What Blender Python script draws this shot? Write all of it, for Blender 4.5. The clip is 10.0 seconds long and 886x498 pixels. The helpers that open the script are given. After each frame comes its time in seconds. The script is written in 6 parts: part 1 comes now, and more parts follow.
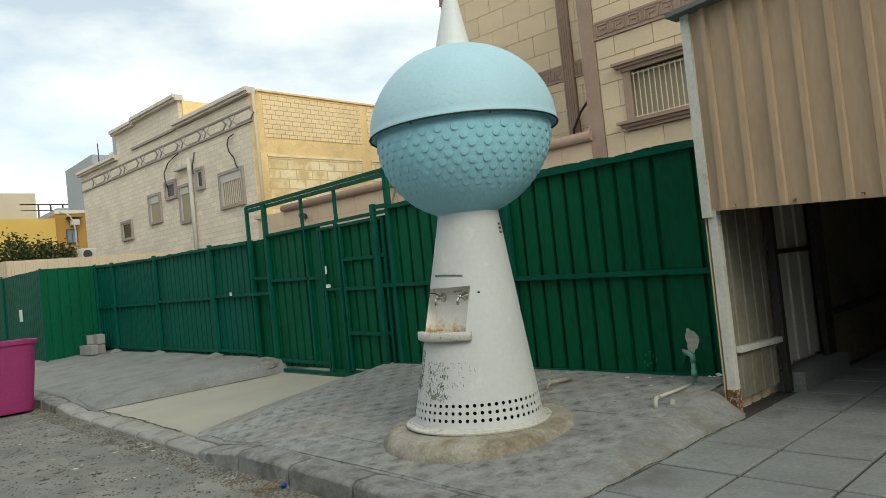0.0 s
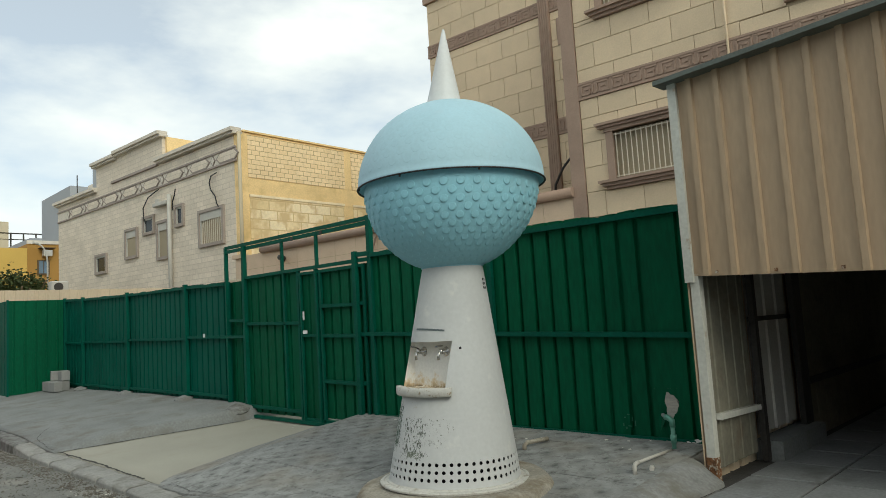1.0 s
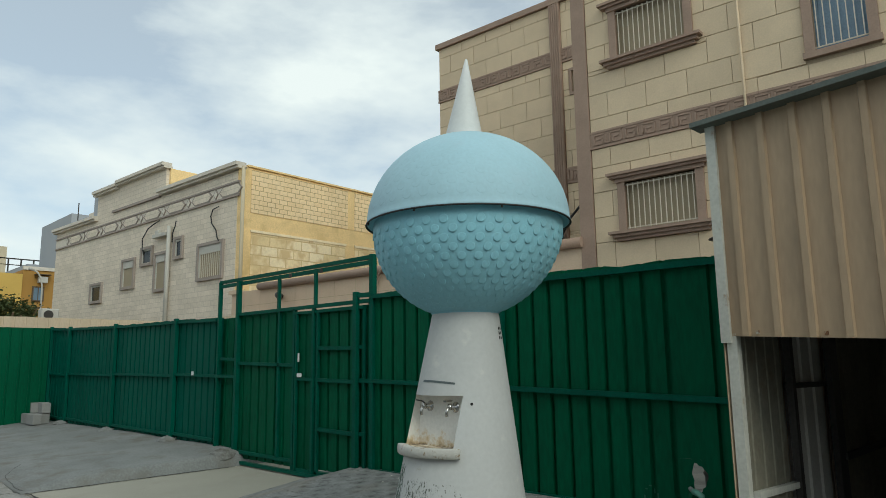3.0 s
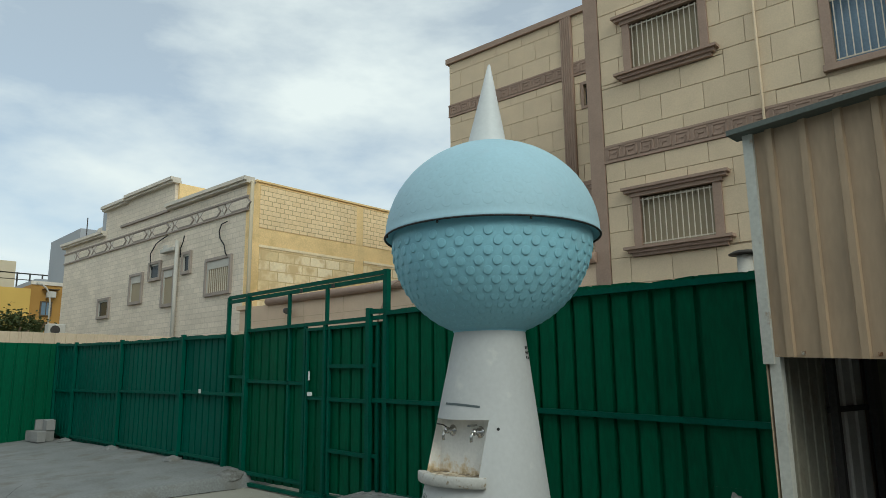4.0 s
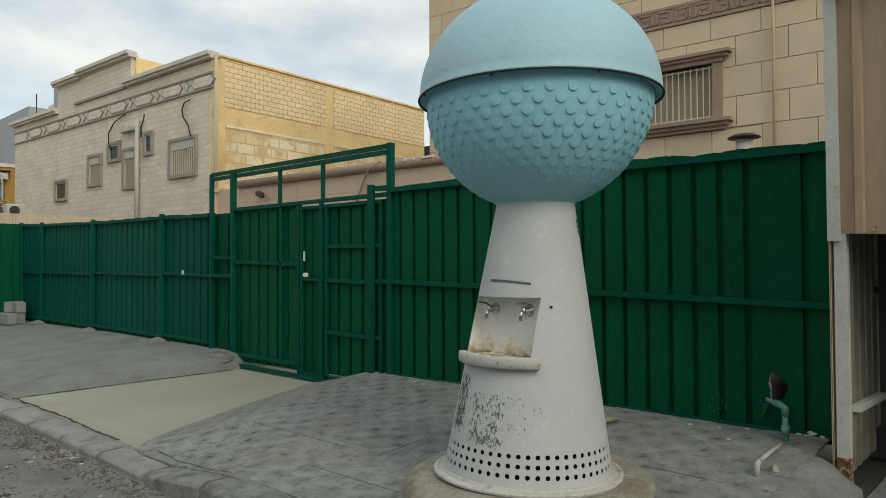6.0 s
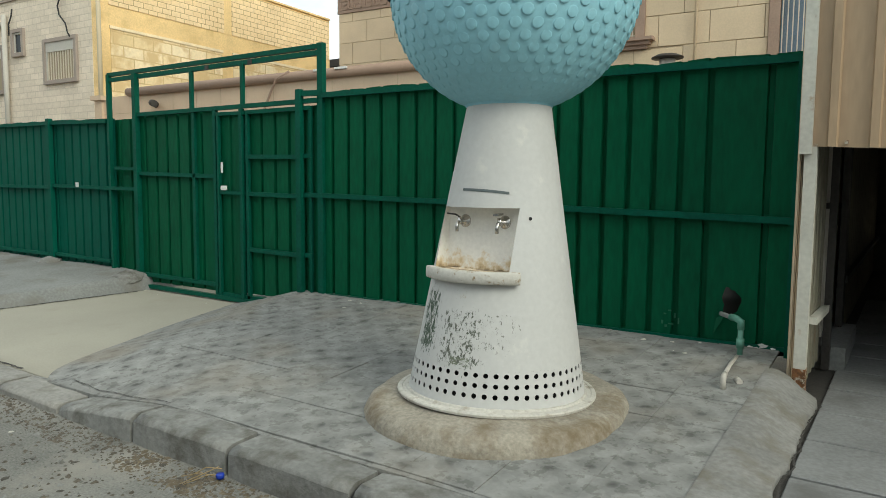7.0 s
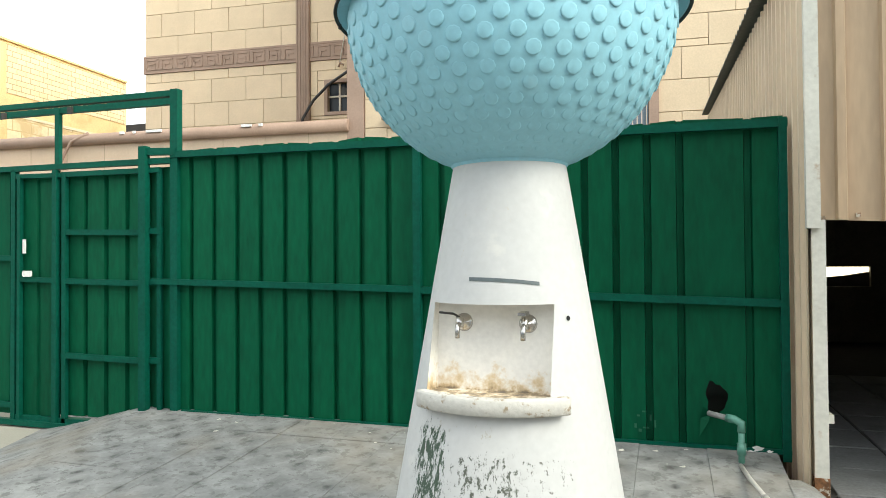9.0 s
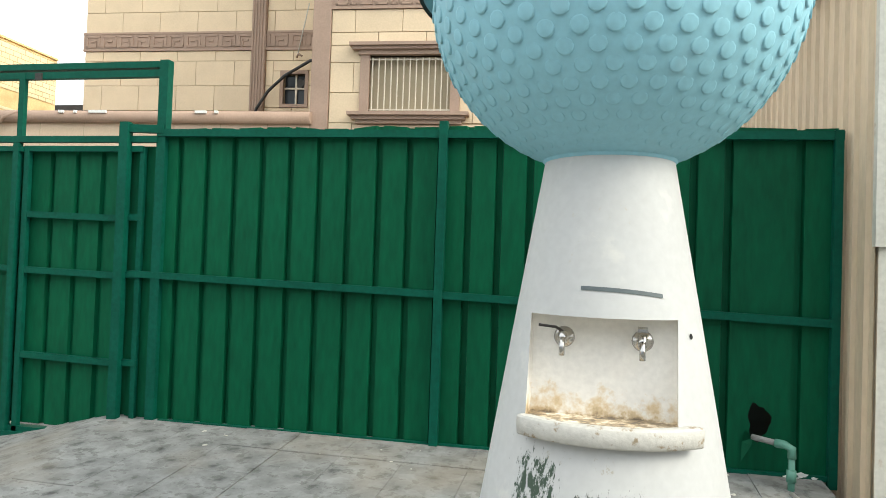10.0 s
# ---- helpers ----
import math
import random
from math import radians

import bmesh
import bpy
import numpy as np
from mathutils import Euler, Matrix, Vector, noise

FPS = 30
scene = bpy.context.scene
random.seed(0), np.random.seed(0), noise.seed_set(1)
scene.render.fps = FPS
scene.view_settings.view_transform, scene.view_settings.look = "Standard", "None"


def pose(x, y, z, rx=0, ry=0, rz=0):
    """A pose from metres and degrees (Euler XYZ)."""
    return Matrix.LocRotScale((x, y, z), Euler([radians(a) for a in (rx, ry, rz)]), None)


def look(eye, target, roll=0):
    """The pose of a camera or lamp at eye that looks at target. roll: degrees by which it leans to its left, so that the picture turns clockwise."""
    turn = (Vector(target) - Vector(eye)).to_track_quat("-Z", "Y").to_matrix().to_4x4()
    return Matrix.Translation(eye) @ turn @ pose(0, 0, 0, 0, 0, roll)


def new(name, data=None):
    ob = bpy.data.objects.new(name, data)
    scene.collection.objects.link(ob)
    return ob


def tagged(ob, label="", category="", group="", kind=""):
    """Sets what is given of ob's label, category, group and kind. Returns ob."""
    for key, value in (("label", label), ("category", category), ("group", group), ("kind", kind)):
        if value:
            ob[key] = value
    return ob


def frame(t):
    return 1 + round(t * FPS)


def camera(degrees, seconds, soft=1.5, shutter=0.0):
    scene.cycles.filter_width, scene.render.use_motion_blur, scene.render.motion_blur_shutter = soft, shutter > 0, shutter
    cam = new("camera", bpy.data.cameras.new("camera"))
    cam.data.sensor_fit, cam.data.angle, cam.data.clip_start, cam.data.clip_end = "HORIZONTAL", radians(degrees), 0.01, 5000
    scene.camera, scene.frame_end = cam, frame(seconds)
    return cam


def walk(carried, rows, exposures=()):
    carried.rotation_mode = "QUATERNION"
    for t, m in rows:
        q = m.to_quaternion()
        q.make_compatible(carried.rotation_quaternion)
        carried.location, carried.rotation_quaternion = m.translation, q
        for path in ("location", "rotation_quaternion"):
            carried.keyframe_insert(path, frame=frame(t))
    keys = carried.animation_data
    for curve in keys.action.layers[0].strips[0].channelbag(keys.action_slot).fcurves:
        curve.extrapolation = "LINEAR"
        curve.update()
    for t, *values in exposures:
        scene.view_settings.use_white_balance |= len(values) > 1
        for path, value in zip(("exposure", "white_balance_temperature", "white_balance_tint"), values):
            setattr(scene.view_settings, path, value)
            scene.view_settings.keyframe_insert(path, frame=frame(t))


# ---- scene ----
cam = camera(65.3, 10.0, soft=0.65)
PATH = [
    (0, (0.317, 0.342, 1.463), (-1.15, 1.7, 1.526), -5.9),
    (0.5, (0.268, 0.316, 1.492), (-1.152, 1.712, 1.672), -2.9),
    (1, (0.262, 0.328, 1.521), (-1.147, 1.734, 1.715), -3.5),
    (1.5, (0.264, 0.413, 1.547), (-1.181, 1.773, 1.8), -5.1),
    (2, (0.248, 0.544, 1.494), (-1.229, 1.875, 1.709), -4.1),
    (2.5, (0.076, 0.646, 1.523), (-1.353, 2.028, 1.74), -1.7),
    (2.7, (-0.036, 0.603, 1.547), (-1.426, 2.007, 1.857), -1.1),
    (3.8, (-0.437, 0.684, 1.573), (-1.839, 2.069, 1.912), -0.2),
    (4, (-0.478, 0.73, 1.597), (-1.878, 2.109, 1.967), -0.6),
    (4.5, (-0.63, 0.762, 1.563), (-2.067, 2.127, 1.829), -0.1),
    (5, (-0.851, 0.649, 1.56), (-2.242, 2.069, 1.777), 0.2),
    (5.2, (-0.923, 0.609, 1.536), (-2.296, 2.053, 1.713), 0.1),
    (6.3, (-1.371, 0.786, 1.508), (-2.688, 2.291, 1.523), 0.7),
    (6.5, (-1.472, 0.809, 1.479), (-2.746, 2.351, 1.468), 1.9),
    (7, (-1.823, 0.77, 1.435), (-2.941, 2.419, 1.259), 0.5),
    (7.5, (-2.158, 0.889, 1.395), (-3.149, 2.613, 1.183), 1.9),
    (8, (-2.509, 1.077, 1.426), (-3.421, 2.85, 1.262), 1.9),
    (8.5, (-2.888, 1.198, 1.477), (-3.603, 3.066, 1.46), 0.8),
    (9, (-3.25, 1.446, 1.505), (-3.866, 3.348, 1.539), -0.4),
    (9.5, (-3.607, 1.576, 1.504), (-4.125, 3.506, 1.598), 0.3),
    (10, (-4.005, 1.668, 1.491), (-4.43, 3.622, 1.539), 2.0),
]
walk(cam, [(t, look(eye, target, roll)) for t, eye, target, roll in PATH],
     [(0.0, -0.1, 6400, 0), (1.0, -0.26, 6300, 0), (2.5, -0.44, 6050, -2), (4.5, -0.55, 5900, -3), (6.5, -0.28, 6450, 3), (7.0, 0.16, 6400, 0), (7.5, 0.6, 6250, 1), (8.5, 0.98, 6250, 3), (9.0, 1.05, 6350, 4), (10.0, 1.0, 6400, 5)])

# ---- world and sun ----
SUN_EL, SUN_AZ = 36.0, 14.0          # elevation; azimuth of the sun's bearing, from +x towards -y
world = bpy.data.worlds.new("world")
scene.world = world
world.use_nodes = True
wt = world.node_tree
wn, wl = wt.nodes, wt.links
wn.clear()
w_out = wn.new("ShaderNodeOutputWorld")
w_bg = wn.new("ShaderNodeBackground")
w_sky = wn.new("ShaderNodeTexSky")
w_sky.sky_type, w_sky.sun_disc = "NISHITA", False
w_sky.sun_elevation, w_sky.sun_rotation = radians(SUN_EL), radians(90 + SUN_AZ)
w_sky.air_density, w_sky.dust_density, w_sky.ozone_density = 1.0, 1.2, 2.0
w_co = wn.new("ShaderNodeTexCoord")
w_map = wn.new("ShaderNodeMapping")
w_map.inputs["Scale"].default_value = (1.0, 1.0, 2.6)
w_n = wn.new("ShaderNodeTexNoise")
w_n.inputs["Scale"].default_value, w_n.inputs["Detail"].default_value, w_n.inputs["Roughness"].default_value = 2.7, 9.0, 0.55
w_r = wn.new("ShaderNodeValToRGB")
w_r.color_ramp.elements[0].position, w_r.color_ramp.elements[1].position = 0.38, 0.64
w_r.color_ramp.elements[0].color = (0.44, 0.44, 0.44, 1)
w_mix = wn.new("ShaderNodeMixRGB")
w_mix.inputs["Color2"].default_value = (8.8, 8.6, 8.3, 1)
w_bg.inputs["Strength"].default_value = 0.15
wl.new(w_co.outputs["Generated"], w_map.inputs["Vector"])
wl.new(w_map.outputs["Vector"], w_n.inputs["Vector"])
wl.new(w_n.outputs["Fac"], w_r.inputs["Fac"])
wl.new(w_r.outputs["Color"], w_mix.inputs["Fac"])
wl.new(w_sky.outputs["Color"], w_mix.inputs["Color1"])
wl.new(w_mix.outputs["Color"], w_bg.inputs["Color"])
wl.new(w_bg.outputs["Background"], w_out.inputs["Surface"])
sun = new("sun", bpy.data.lights.new("sun", "SUN"))
sun.data.energy, sun.data.angle, sun.data.color = 1.55, radians(28), (1.0, 0.92, 0.79)
_az, _el = radians(-SUN_AZ), radians(SUN_EL)
sun.matrix_world = look((math.cos(_az) * math.cos(_el) * 50, math.sin(_az) * math.cos(_el) * 50, math.sin(_el) * 50), (0, 0, 0))


# ---- materials ----
def rgb(c, k=1.0):
    return (c[0] * k, c[1] * k, c[2] * k, 1)


def mat(name, base, rough=0.7, metal=0.0, var=0.15, scale=1.5, fine=40.0, bump=0.15, stain=None, amount=0.4, stain_scale=2.0, rand=0.0, stretch=(1, 1, 1), bump_scale=None, spec=0.5, soft=0.18):
    """Paint or stone with grain, blotches and stains at real size."""
    m = bpy.data.materials.new(name)
    m.use_nodes = True
    nt = m.node_tree
    n, l = nt.nodes, nt.links
    b = n["Principled BSDF"]
    b.inputs["Roughness"].default_value, b.inputs["Metallic"].default_value = rough, metal
    b.inputs["Specular IOR Level"].default_value = spec
    geo = n.new("ShaderNodeNewGeometry")
    mp = n.new("ShaderNodeMapping")
    mp.inputs["Scale"].default_value = stretch
    l.new(geo.outputs["Position"], mp.inputs["Vector"])
    big = n.new("ShaderNodeTexNoise")
    big.inputs["Scale"].default_value, big.inputs["Detail"].default_value = scale, 5
    small = n.new("ShaderNodeTexNoise")
    small.inputs["Scale"].default_value, small.inputs["Detail"].default_value = fine, 4
    l.new(mp.outputs["Vector"], big.inputs["Vector"])
    l.new(mp.outputs["Vector"], small.inputs["Vector"])
    add = n.new("ShaderNodeMath")
    add.operation = "ADD"
    l.new(big.outputs["Fac"], add.inputs[0])
    l.new(small.outputs["Fac"], add.inputs[1])
    ramp = n.new("ShaderNodeMapRange")
    ramp.inputs["From Min"].default_value, ramp.inputs["From Max"].default_value = 0.7, 1.3
    ramp.inputs["To Min"].default_value, ramp.inputs["To Max"].default_value = 1 - var, 1 + var
    l.new(add.outputs[0], ramp.inputs["Value"])
    val = ramp.outputs["Result"]
    if rand:
        oi = n.new("ShaderNodeObjectInfo")
        rr = n.new("ShaderNodeMapRange")
        rr.inputs["To Min"].default_value, rr.inputs["To Max"].default_value = 1 - rand, 1 + rand
        l.new(oi.outputs["Random"], rr.inputs["Value"])
        mul = n.new("ShaderNodeMath")
        mul.operation = "MULTIPLY"
        l.new(val, mul.inputs[0])
        l.new(rr.outputs["Result"], mul.inputs[1])
        val = mul.outputs[0]
    tint = n.new("ShaderNodeVectorMath")
    tint.operation = "SCALE"
    tint.inputs[0].default_value = base
    l.new(val, tint.inputs["Scale"])
    col = tint.outputs["Vector"]
    if stain:
        sn = n.new("ShaderNodeTexNoise")
        sn.inputs["Scale"].default_value, sn.inputs["Detail"].default_value, sn.inputs["Roughness"].default_value = stain_scale, 8, 0.65
        l.new(mp.outputs["Vector"], sn.inputs["Vector"])
        sr = n.new("ShaderNodeValToRGB")
        sr.color_ramp.elements[0].position, sr.color_ramp.elements[1].position = 0.71 - soft / 2 - 0.2 * amount, 0.71 + soft / 2 - 0.2 * amount
        l.new(sn.outputs["Fac"], sr.inputs["Fac"])
        mx = n.new("ShaderNodeMixRGB")
        mx.inputs["Color2"].default_value = rgb(stain)
        l.new(sr.outputs["Color"], mx.inputs["Fac"])
        l.new(col, mx.inputs["Color1"])
        col = mx.outputs["Color"]
    l.new(col, b.inputs["Base Color"])
    if bump:
        bp = n.new("ShaderNodeBump")
        bp.inputs["Strength"].default_value, bp.inputs["Distance"].default_value = bump, 0.01
        src = small
        if bump_scale:
            src = n.new("ShaderNodeTexNoise")
            src.inputs["Scale"].default_value, src.inputs["Detail"].default_value = bump_scale, 6
            l.new(mp.outputs["Vector"], src.inputs["Vector"])
        l.new(src.outputs["Fac"], bp.inputs["Height"])
        l.new(bp.outputs["Normal"], b.inputs["Normal"])
    return m


def brick_mat(name, c1, c2, joint, w, h, gap, turn=(90, 0, 0), rough=0.85, blot=None, offset=0.5):
    """Far masonry: courses of w by h metres."""
    m = mat(name, (1, 1, 1), rough, var=0.1, scale=0.6, fine=9, bump=0)
    nt = m.node_tree
    n, l = nt.nodes, nt.links
    b = n["Principled BSDF"]
    tint = b.inputs["Base Color"].links[0].from_socket
    geo = n.new("ShaderNodeNewGeometry")
    mp = n.new("ShaderNodeMapping")
    mp.vector_type = "TEXTURE"
    mp.inputs["Rotation"].default_value = [radians(a) for a in turn]
    l.new(geo.outputs["Position"], mp.inputs["Vector"])
    br = n.new("ShaderNodeTexBrick")
    br.inputs["Color1"].default_value, br.inputs["Color2"].default_value, br.inputs["Mortar"].default_value = rgb(c1), rgb(c2), rgb(joint)
    br.inputs["Scale"].default_value, br.inputs["Brick Width"].default_value, br.inputs["Row Height"].default_value = 1.0, w, h
    br.inputs["Mortar Size"].default_value, br.inputs["Mortar Smooth"].default_value = gap, 0.2
    br.offset = offset
    l.new(mp.outputs["Vector"], br.inputs["Vector"])
    mx = n.new("ShaderNodeMixRGB")
    mx.blend_type, mx.inputs["Fac"].default_value = "MULTIPLY", 1.0
    l.new(br.outputs["Color"], mx.inputs["Color1"])
    l.new(tint, mx.inputs["Color2"])
    col = mx.outputs["Color"]
    if blot:
        sn = n.new("ShaderNodeTexNoise")
        sn.inputs["Scale"].default_value, sn.inputs["Detail"].default_value = 1.3, 6
        l.new(geo.outputs["Position"], sn.inputs["Vector"])
        sr = n.new("ShaderNodeValToRGB")
        sr.color_ramp.elements[0].position, sr.color_ramp.elements[1].position = 0.5, 0.62
        l.new(sn.outputs["Fac"], sr.inputs["Fac"])
        m2 = n.new("ShaderNodeMixRGB")
        m2.inputs["Color2"].default_value = rgb(blot)
        l.new(sr.outputs["Color"], m2.inputs["Fac"])
        l.new(col, m2.inputs["Color1"])
        col = m2.outputs["Color"]
    l.new(col, b.inputs["Base Color"])
    bp = n.new("ShaderNodeBump")
    bp.inputs["Strength"].default_value, bp.inputs["Distance"].default_value, bp.invert = 0.6, 0.02, True
    l.new(br.outputs["Fac"], bp.inputs["Height"])
    l.new(bp.outputs["Normal"], b.inputs["Normal"])
    return m


def flaked(m):
    """Adds the worn places of the fountain's front: (bearing offset across, width, height, tallness, cover, colour)."""
    n, l = m.node_tree.nodes, m.node_tree.links
    b = n["Principled BSDF"]
    col = b.inputs["Base Color"].links[0].from_socket
    geo = n.new("ShaderNodeNewGeometry")
    face = radians(266)
    side = (-math.sin(face), math.cos(face), 0)
    dot = n.new("ShaderNodeVectorMath")
    dot.operation, dot.inputs[1].default_value = "DOT_PRODUCT", side
    l.new(geo.outputs["Position"], dot.inputs[0])
    sep = n.new("ShaderNodeSeparateXYZ")
    l.new(geo.outputs["Position"], sep.inputs[0])
    axis = -3.945 * side[0] + 4.575 * side[1]

    def window(src, mid, half, soft):
        d = n.new("ShaderNodeMath")
        d.operation, d.inputs[1].default_value = "SUBTRACT", mid
        l.new(src, d.inputs[0])
        a = n.new("ShaderNodeMath")
        a.operation = "ABSOLUTE"
        l.new(d.outputs[0], a.inputs[0])
        r = n.new("ShaderNodeMapRange")
        r.inputs["From Min"].default_value, r.inputs["From Max"].default_value = half, max(half - soft, 0.0)
        l.new(a.outputs[0], r.inputs["Value"])
        return r.outputs["Result"]

    for u, hw, z, hz, cover, scale, stretch, tone in (
            (-0.21, 0.16, 0.65, 0.33, 0.475, 60, 0.28, (0.06, 0.09, 0.065)),
            (0.06, 0.33, 0.58, 0.32, 0.53, 46, 0.5, (0.10, 0.11, 0.09)),
            (0.08, 0.15, 0.455, 0.045, 0.49, 44, 2.2, (0.16, 0.18, 0.135)),
            (0.27, 0.2, 0.62, 0.25, 0.585, 38, 0.6, (0.16, 0.16, 0.14)),
            (-0.05, 0.36, 0.83, 0.08, 0.60, 22, 0.6, (0.42, 0.40, 0.34)),
            (0.0, 0.4, 1.6, 0.35, 0.64, 20, 0.7, (0.50, 0.48, 0.43))):
        mp = n.new("ShaderNodeMapping")
        mp.inputs["Scale"].default_value = (1, 1, stretch)
        l.new(geo.outputs["Position"], mp.inputs["Vector"])
        ns = n.new("ShaderNodeTexNoise")
        ns.inputs["Scale"].default_value, ns.inputs["Detail"].default_value, ns.inputs["Roughness"].default_value = scale, 8, 0.78
        l.new(mp.outputs["Vector"], ns.inputs["Vector"])
        wu, wz = window(dot.outputs["Value"], axis + u, hw, hw * 0.7), window(sep.outputs["Z"], z, hz, hz * 0.6)
        mul = n.new("ShaderNodeMath")
        mul.operation = "MULTIPLY"
        l.new(wu, mul.inputs[0]), l.new(wz, mul.inputs[1])
        lift = n.new("ShaderNodeMath")
        lift.operation, lift.inputs[1].default_value, lift.inputs[2].default_value = "MULTIPLY_ADD", 0.30, -0.30
        l.new(mul.outputs[0], lift.inputs[0])
        add = n.new("ShaderNodeMath")
        l.new(ns.outputs["Fac"], add.inputs[0]), l.new(lift.outputs[0], add.inputs[1])
        cut = n.new("ShaderNodeMapRange")
        cut.inputs["From Min"].default_value, cut.inputs["From Max"].default_value = cover - 0.012, cover + 0.012
        l.new(add.outputs[0], cut.inputs["Value"])
        mx = n.new("ShaderNodeMixRGB")
        mx.inputs["Color2"].default_value = rgb(tone)
        l.new(cut.outputs["Result"], mx.inputs["Fac"]), l.new(col, mx.inputs["Color1"])
        col = mx.outputs["Color"]
    l.new(col, b.inputs["Base Color"])
    return m


def grimed(m):
    """Brown scale left by water along the foot of the niche."""
    n, l = m.node_tree.nodes, m.node_tree.links
    b = n["Principled BSDF"]
    col = b.inputs["Base Color"].links[0].from_socket
    geo = n.new("ShaderNodeNewGeometry")
    sep = n.new("ShaderNodeSeparateXYZ")
    l.new(geo.outputs["Position"], sep.inputs[0])
    ns = n.new("ShaderNodeTexNoise")
    ns.inputs["Scale"].default_value, ns.inputs["Detail"].default_value, ns.inputs["Roughness"].default_value = 14, 7, 0.65
    l.new(geo.outputs["Position"], ns.inputs["Vector"])
    for lo, hi, cut, tone in ((1.16, 0.94, 0.74, (0.66, 0.53, 0.34)), (1.05, 0.94, 0.81, (0.42, 0.31, 0.18)), (0.985, 0.945, 0.86, (0.16, 0.13, 0.10))):
        r = n.new("ShaderNodeMapRange")
        r.inputs["From Min"].default_value, r.inputs["From Max"].default_value, r.inputs["To Max"].default_value = lo, hi, 0.4
        l.new(sep.outputs["Z"], r.inputs["Value"])
        a = n.new("ShaderNodeMath")
        l.new(ns.outputs["Fac"], a.inputs[0]), l.new(r.outputs["Result"], a.inputs[1])
        c = n.new("ShaderNodeMapRange")
        c.inputs["From Min"].default_value, c.inputs["From Max"].default_value = cut, cut + 0.15
        l.new(a.outputs[0], c.inputs["Value"])
        mx = n.new("ShaderNodeMixRGB")
        mx.inputs["Color2"].default_value = rgb(tone)
        l.new(c.outputs["Result"], mx.inputs["Fac"]), l.new(col, mx.inputs["Color1"])
        col = mx.outputs["Color"]
    l.new(col, b.inputs["Base Color"])
    return m


def dotted(m):
    """Soft dark dimples in a regular lattice over cloudy paving tiles."""
    n, l = m.node_tree.nodes, m.node_tree.links
    b = n["Principled BSDF"]
    col = b.inputs["Base Color"].links[0].from_socket
    geo = n.new("ShaderNodeNewGeometry")
    vo = n.new("ShaderNodeTexVoronoi")
    vo.inputs["Scale"].default_value, vo.inputs["Randomness"].default_value = 4.6, 0.28
    mp = n.new("ShaderNodeMapping")
    mp.inputs["Scale"].default_value, mp.inputs["Rotation"].default_value = (1, 1, 0), (0, 0, radians(45))
    l.new(mp.outputs["Vector"], vo.inputs["Vector"])
    r = n.new("ShaderNodeMapRange")
    r.inputs["From Min"].default_value, r.inputs["From Max"].default_value, r.inputs["To Min"].default_value = 0.035, 0.18, 0.50
    l.new(vo.outputs["Distance"], r.inputs["Value"])
    puff = n.new("ShaderNodeMapRange")
    puff.inputs["From Min"].default_value, puff.inputs["From Max"].default_value = 0.12, 0.6
    puff.inputs["To Min"].default_value, puff.inputs["To Max"].default_value = 0.80, 1.14
    l.new(vo.outputs["Distance"], puff.inputs["Value"])
    v2 = n.new("ShaderNodeTexVoronoi")
    v2.inputs["Scale"].default_value = 10
    wob = n.new("ShaderNodeTexNoise")
    wob.inputs["Scale"].default_value = 9
    l.new(geo.outputs["Position"], wob.inputs["Vector"])
    wm = n.new("ShaderNodeVectorMath")
    wm.operation = "MULTIPLY_ADD"
    wm.inputs[1].default_value = (0.09, 0.09, 0.0)
    l.new(wob.outputs["Color"], wm.inputs[0]), l.new(geo.outputs["Position"], wm.inputs[2])
    l.new(wm.outputs["Vector"], v2.inputs["Vector"]), l.new(wm.outputs["Vector"], mp.inputs["Vector"])
    sc = n.new("ShaderNodeSeparateXYZ")
    l.new(v2.outputs["Color"], sc.inputs[0])
    r2 = n.new("ShaderNodeMapRange")
    r2.inputs["To Min"].default_value, r2.inputs["To Max"].default_value = 0.90, 1.10
    l.new(sc.outputs["X"], r2.inputs["Value"])
    m0 = n.new("ShaderNodeMath")
    m0.operation = "MULTIPLY"
    l.new(r.outputs["Result"], m0.inputs[0]), l.new(puff.outputs["Result"], m0.inputs[1])
    mu = n.new("ShaderNodeMath")
    mu.operation = "MULTIPLY"
    l.new(m0.outputs[0], mu.inputs[0]), l.new(r2.outputs["Result"], mu.inputs[1])
    hb = n.new("ShaderNodeBump")
    hb.inputs["Strength"].default_value, hb.inputs["Distance"].default_value = 0.55, 0.03
    l.new(m0.outputs[0], hb.inputs["Height"])
    l.new(b.inputs["Normal"].links[0].from_socket, hb.inputs["Normal"])
    l.new(hb.outputs["Normal"], b.inputs["Normal"])
    sv = n.new("ShaderNodeVectorMath")
    sv.operation = "SCALE"
    l.new(col, sv.inputs[0]), l.new(mu.outputs[0], sv.inputs["Scale"])
    soil = n.new("ShaderNodeTexNoise")
    soil.inputs["Scale"].default_value, soil.inputs["Detail"].default_value = 1.1, 6
    l.new(geo.outputs["Position"], soil.inputs["Vector"])
    cut = n.new("ShaderNodeMapRange")
    cut.inputs["From Min"].default_value, cut.inputs["From Max"].default_value, cut.inputs["To Max"].default_value = 0.53, 0.70, 0.5
    l.new(soil.outputs["Fac"], cut.inputs["Value"])
    mx = n.new("ShaderNodeMixRGB")
    mx.inputs["Color2"].default_value = rgb((0.235, 0.20, 0.15))
    l.new(cut.outputs["Result"], mx.inputs["Fac"]), l.new(sv.outputs["Vector"], mx.inputs["Color1"])
    l.new(mx.outputs["Color"], b.inputs["Base Color"])
    return m


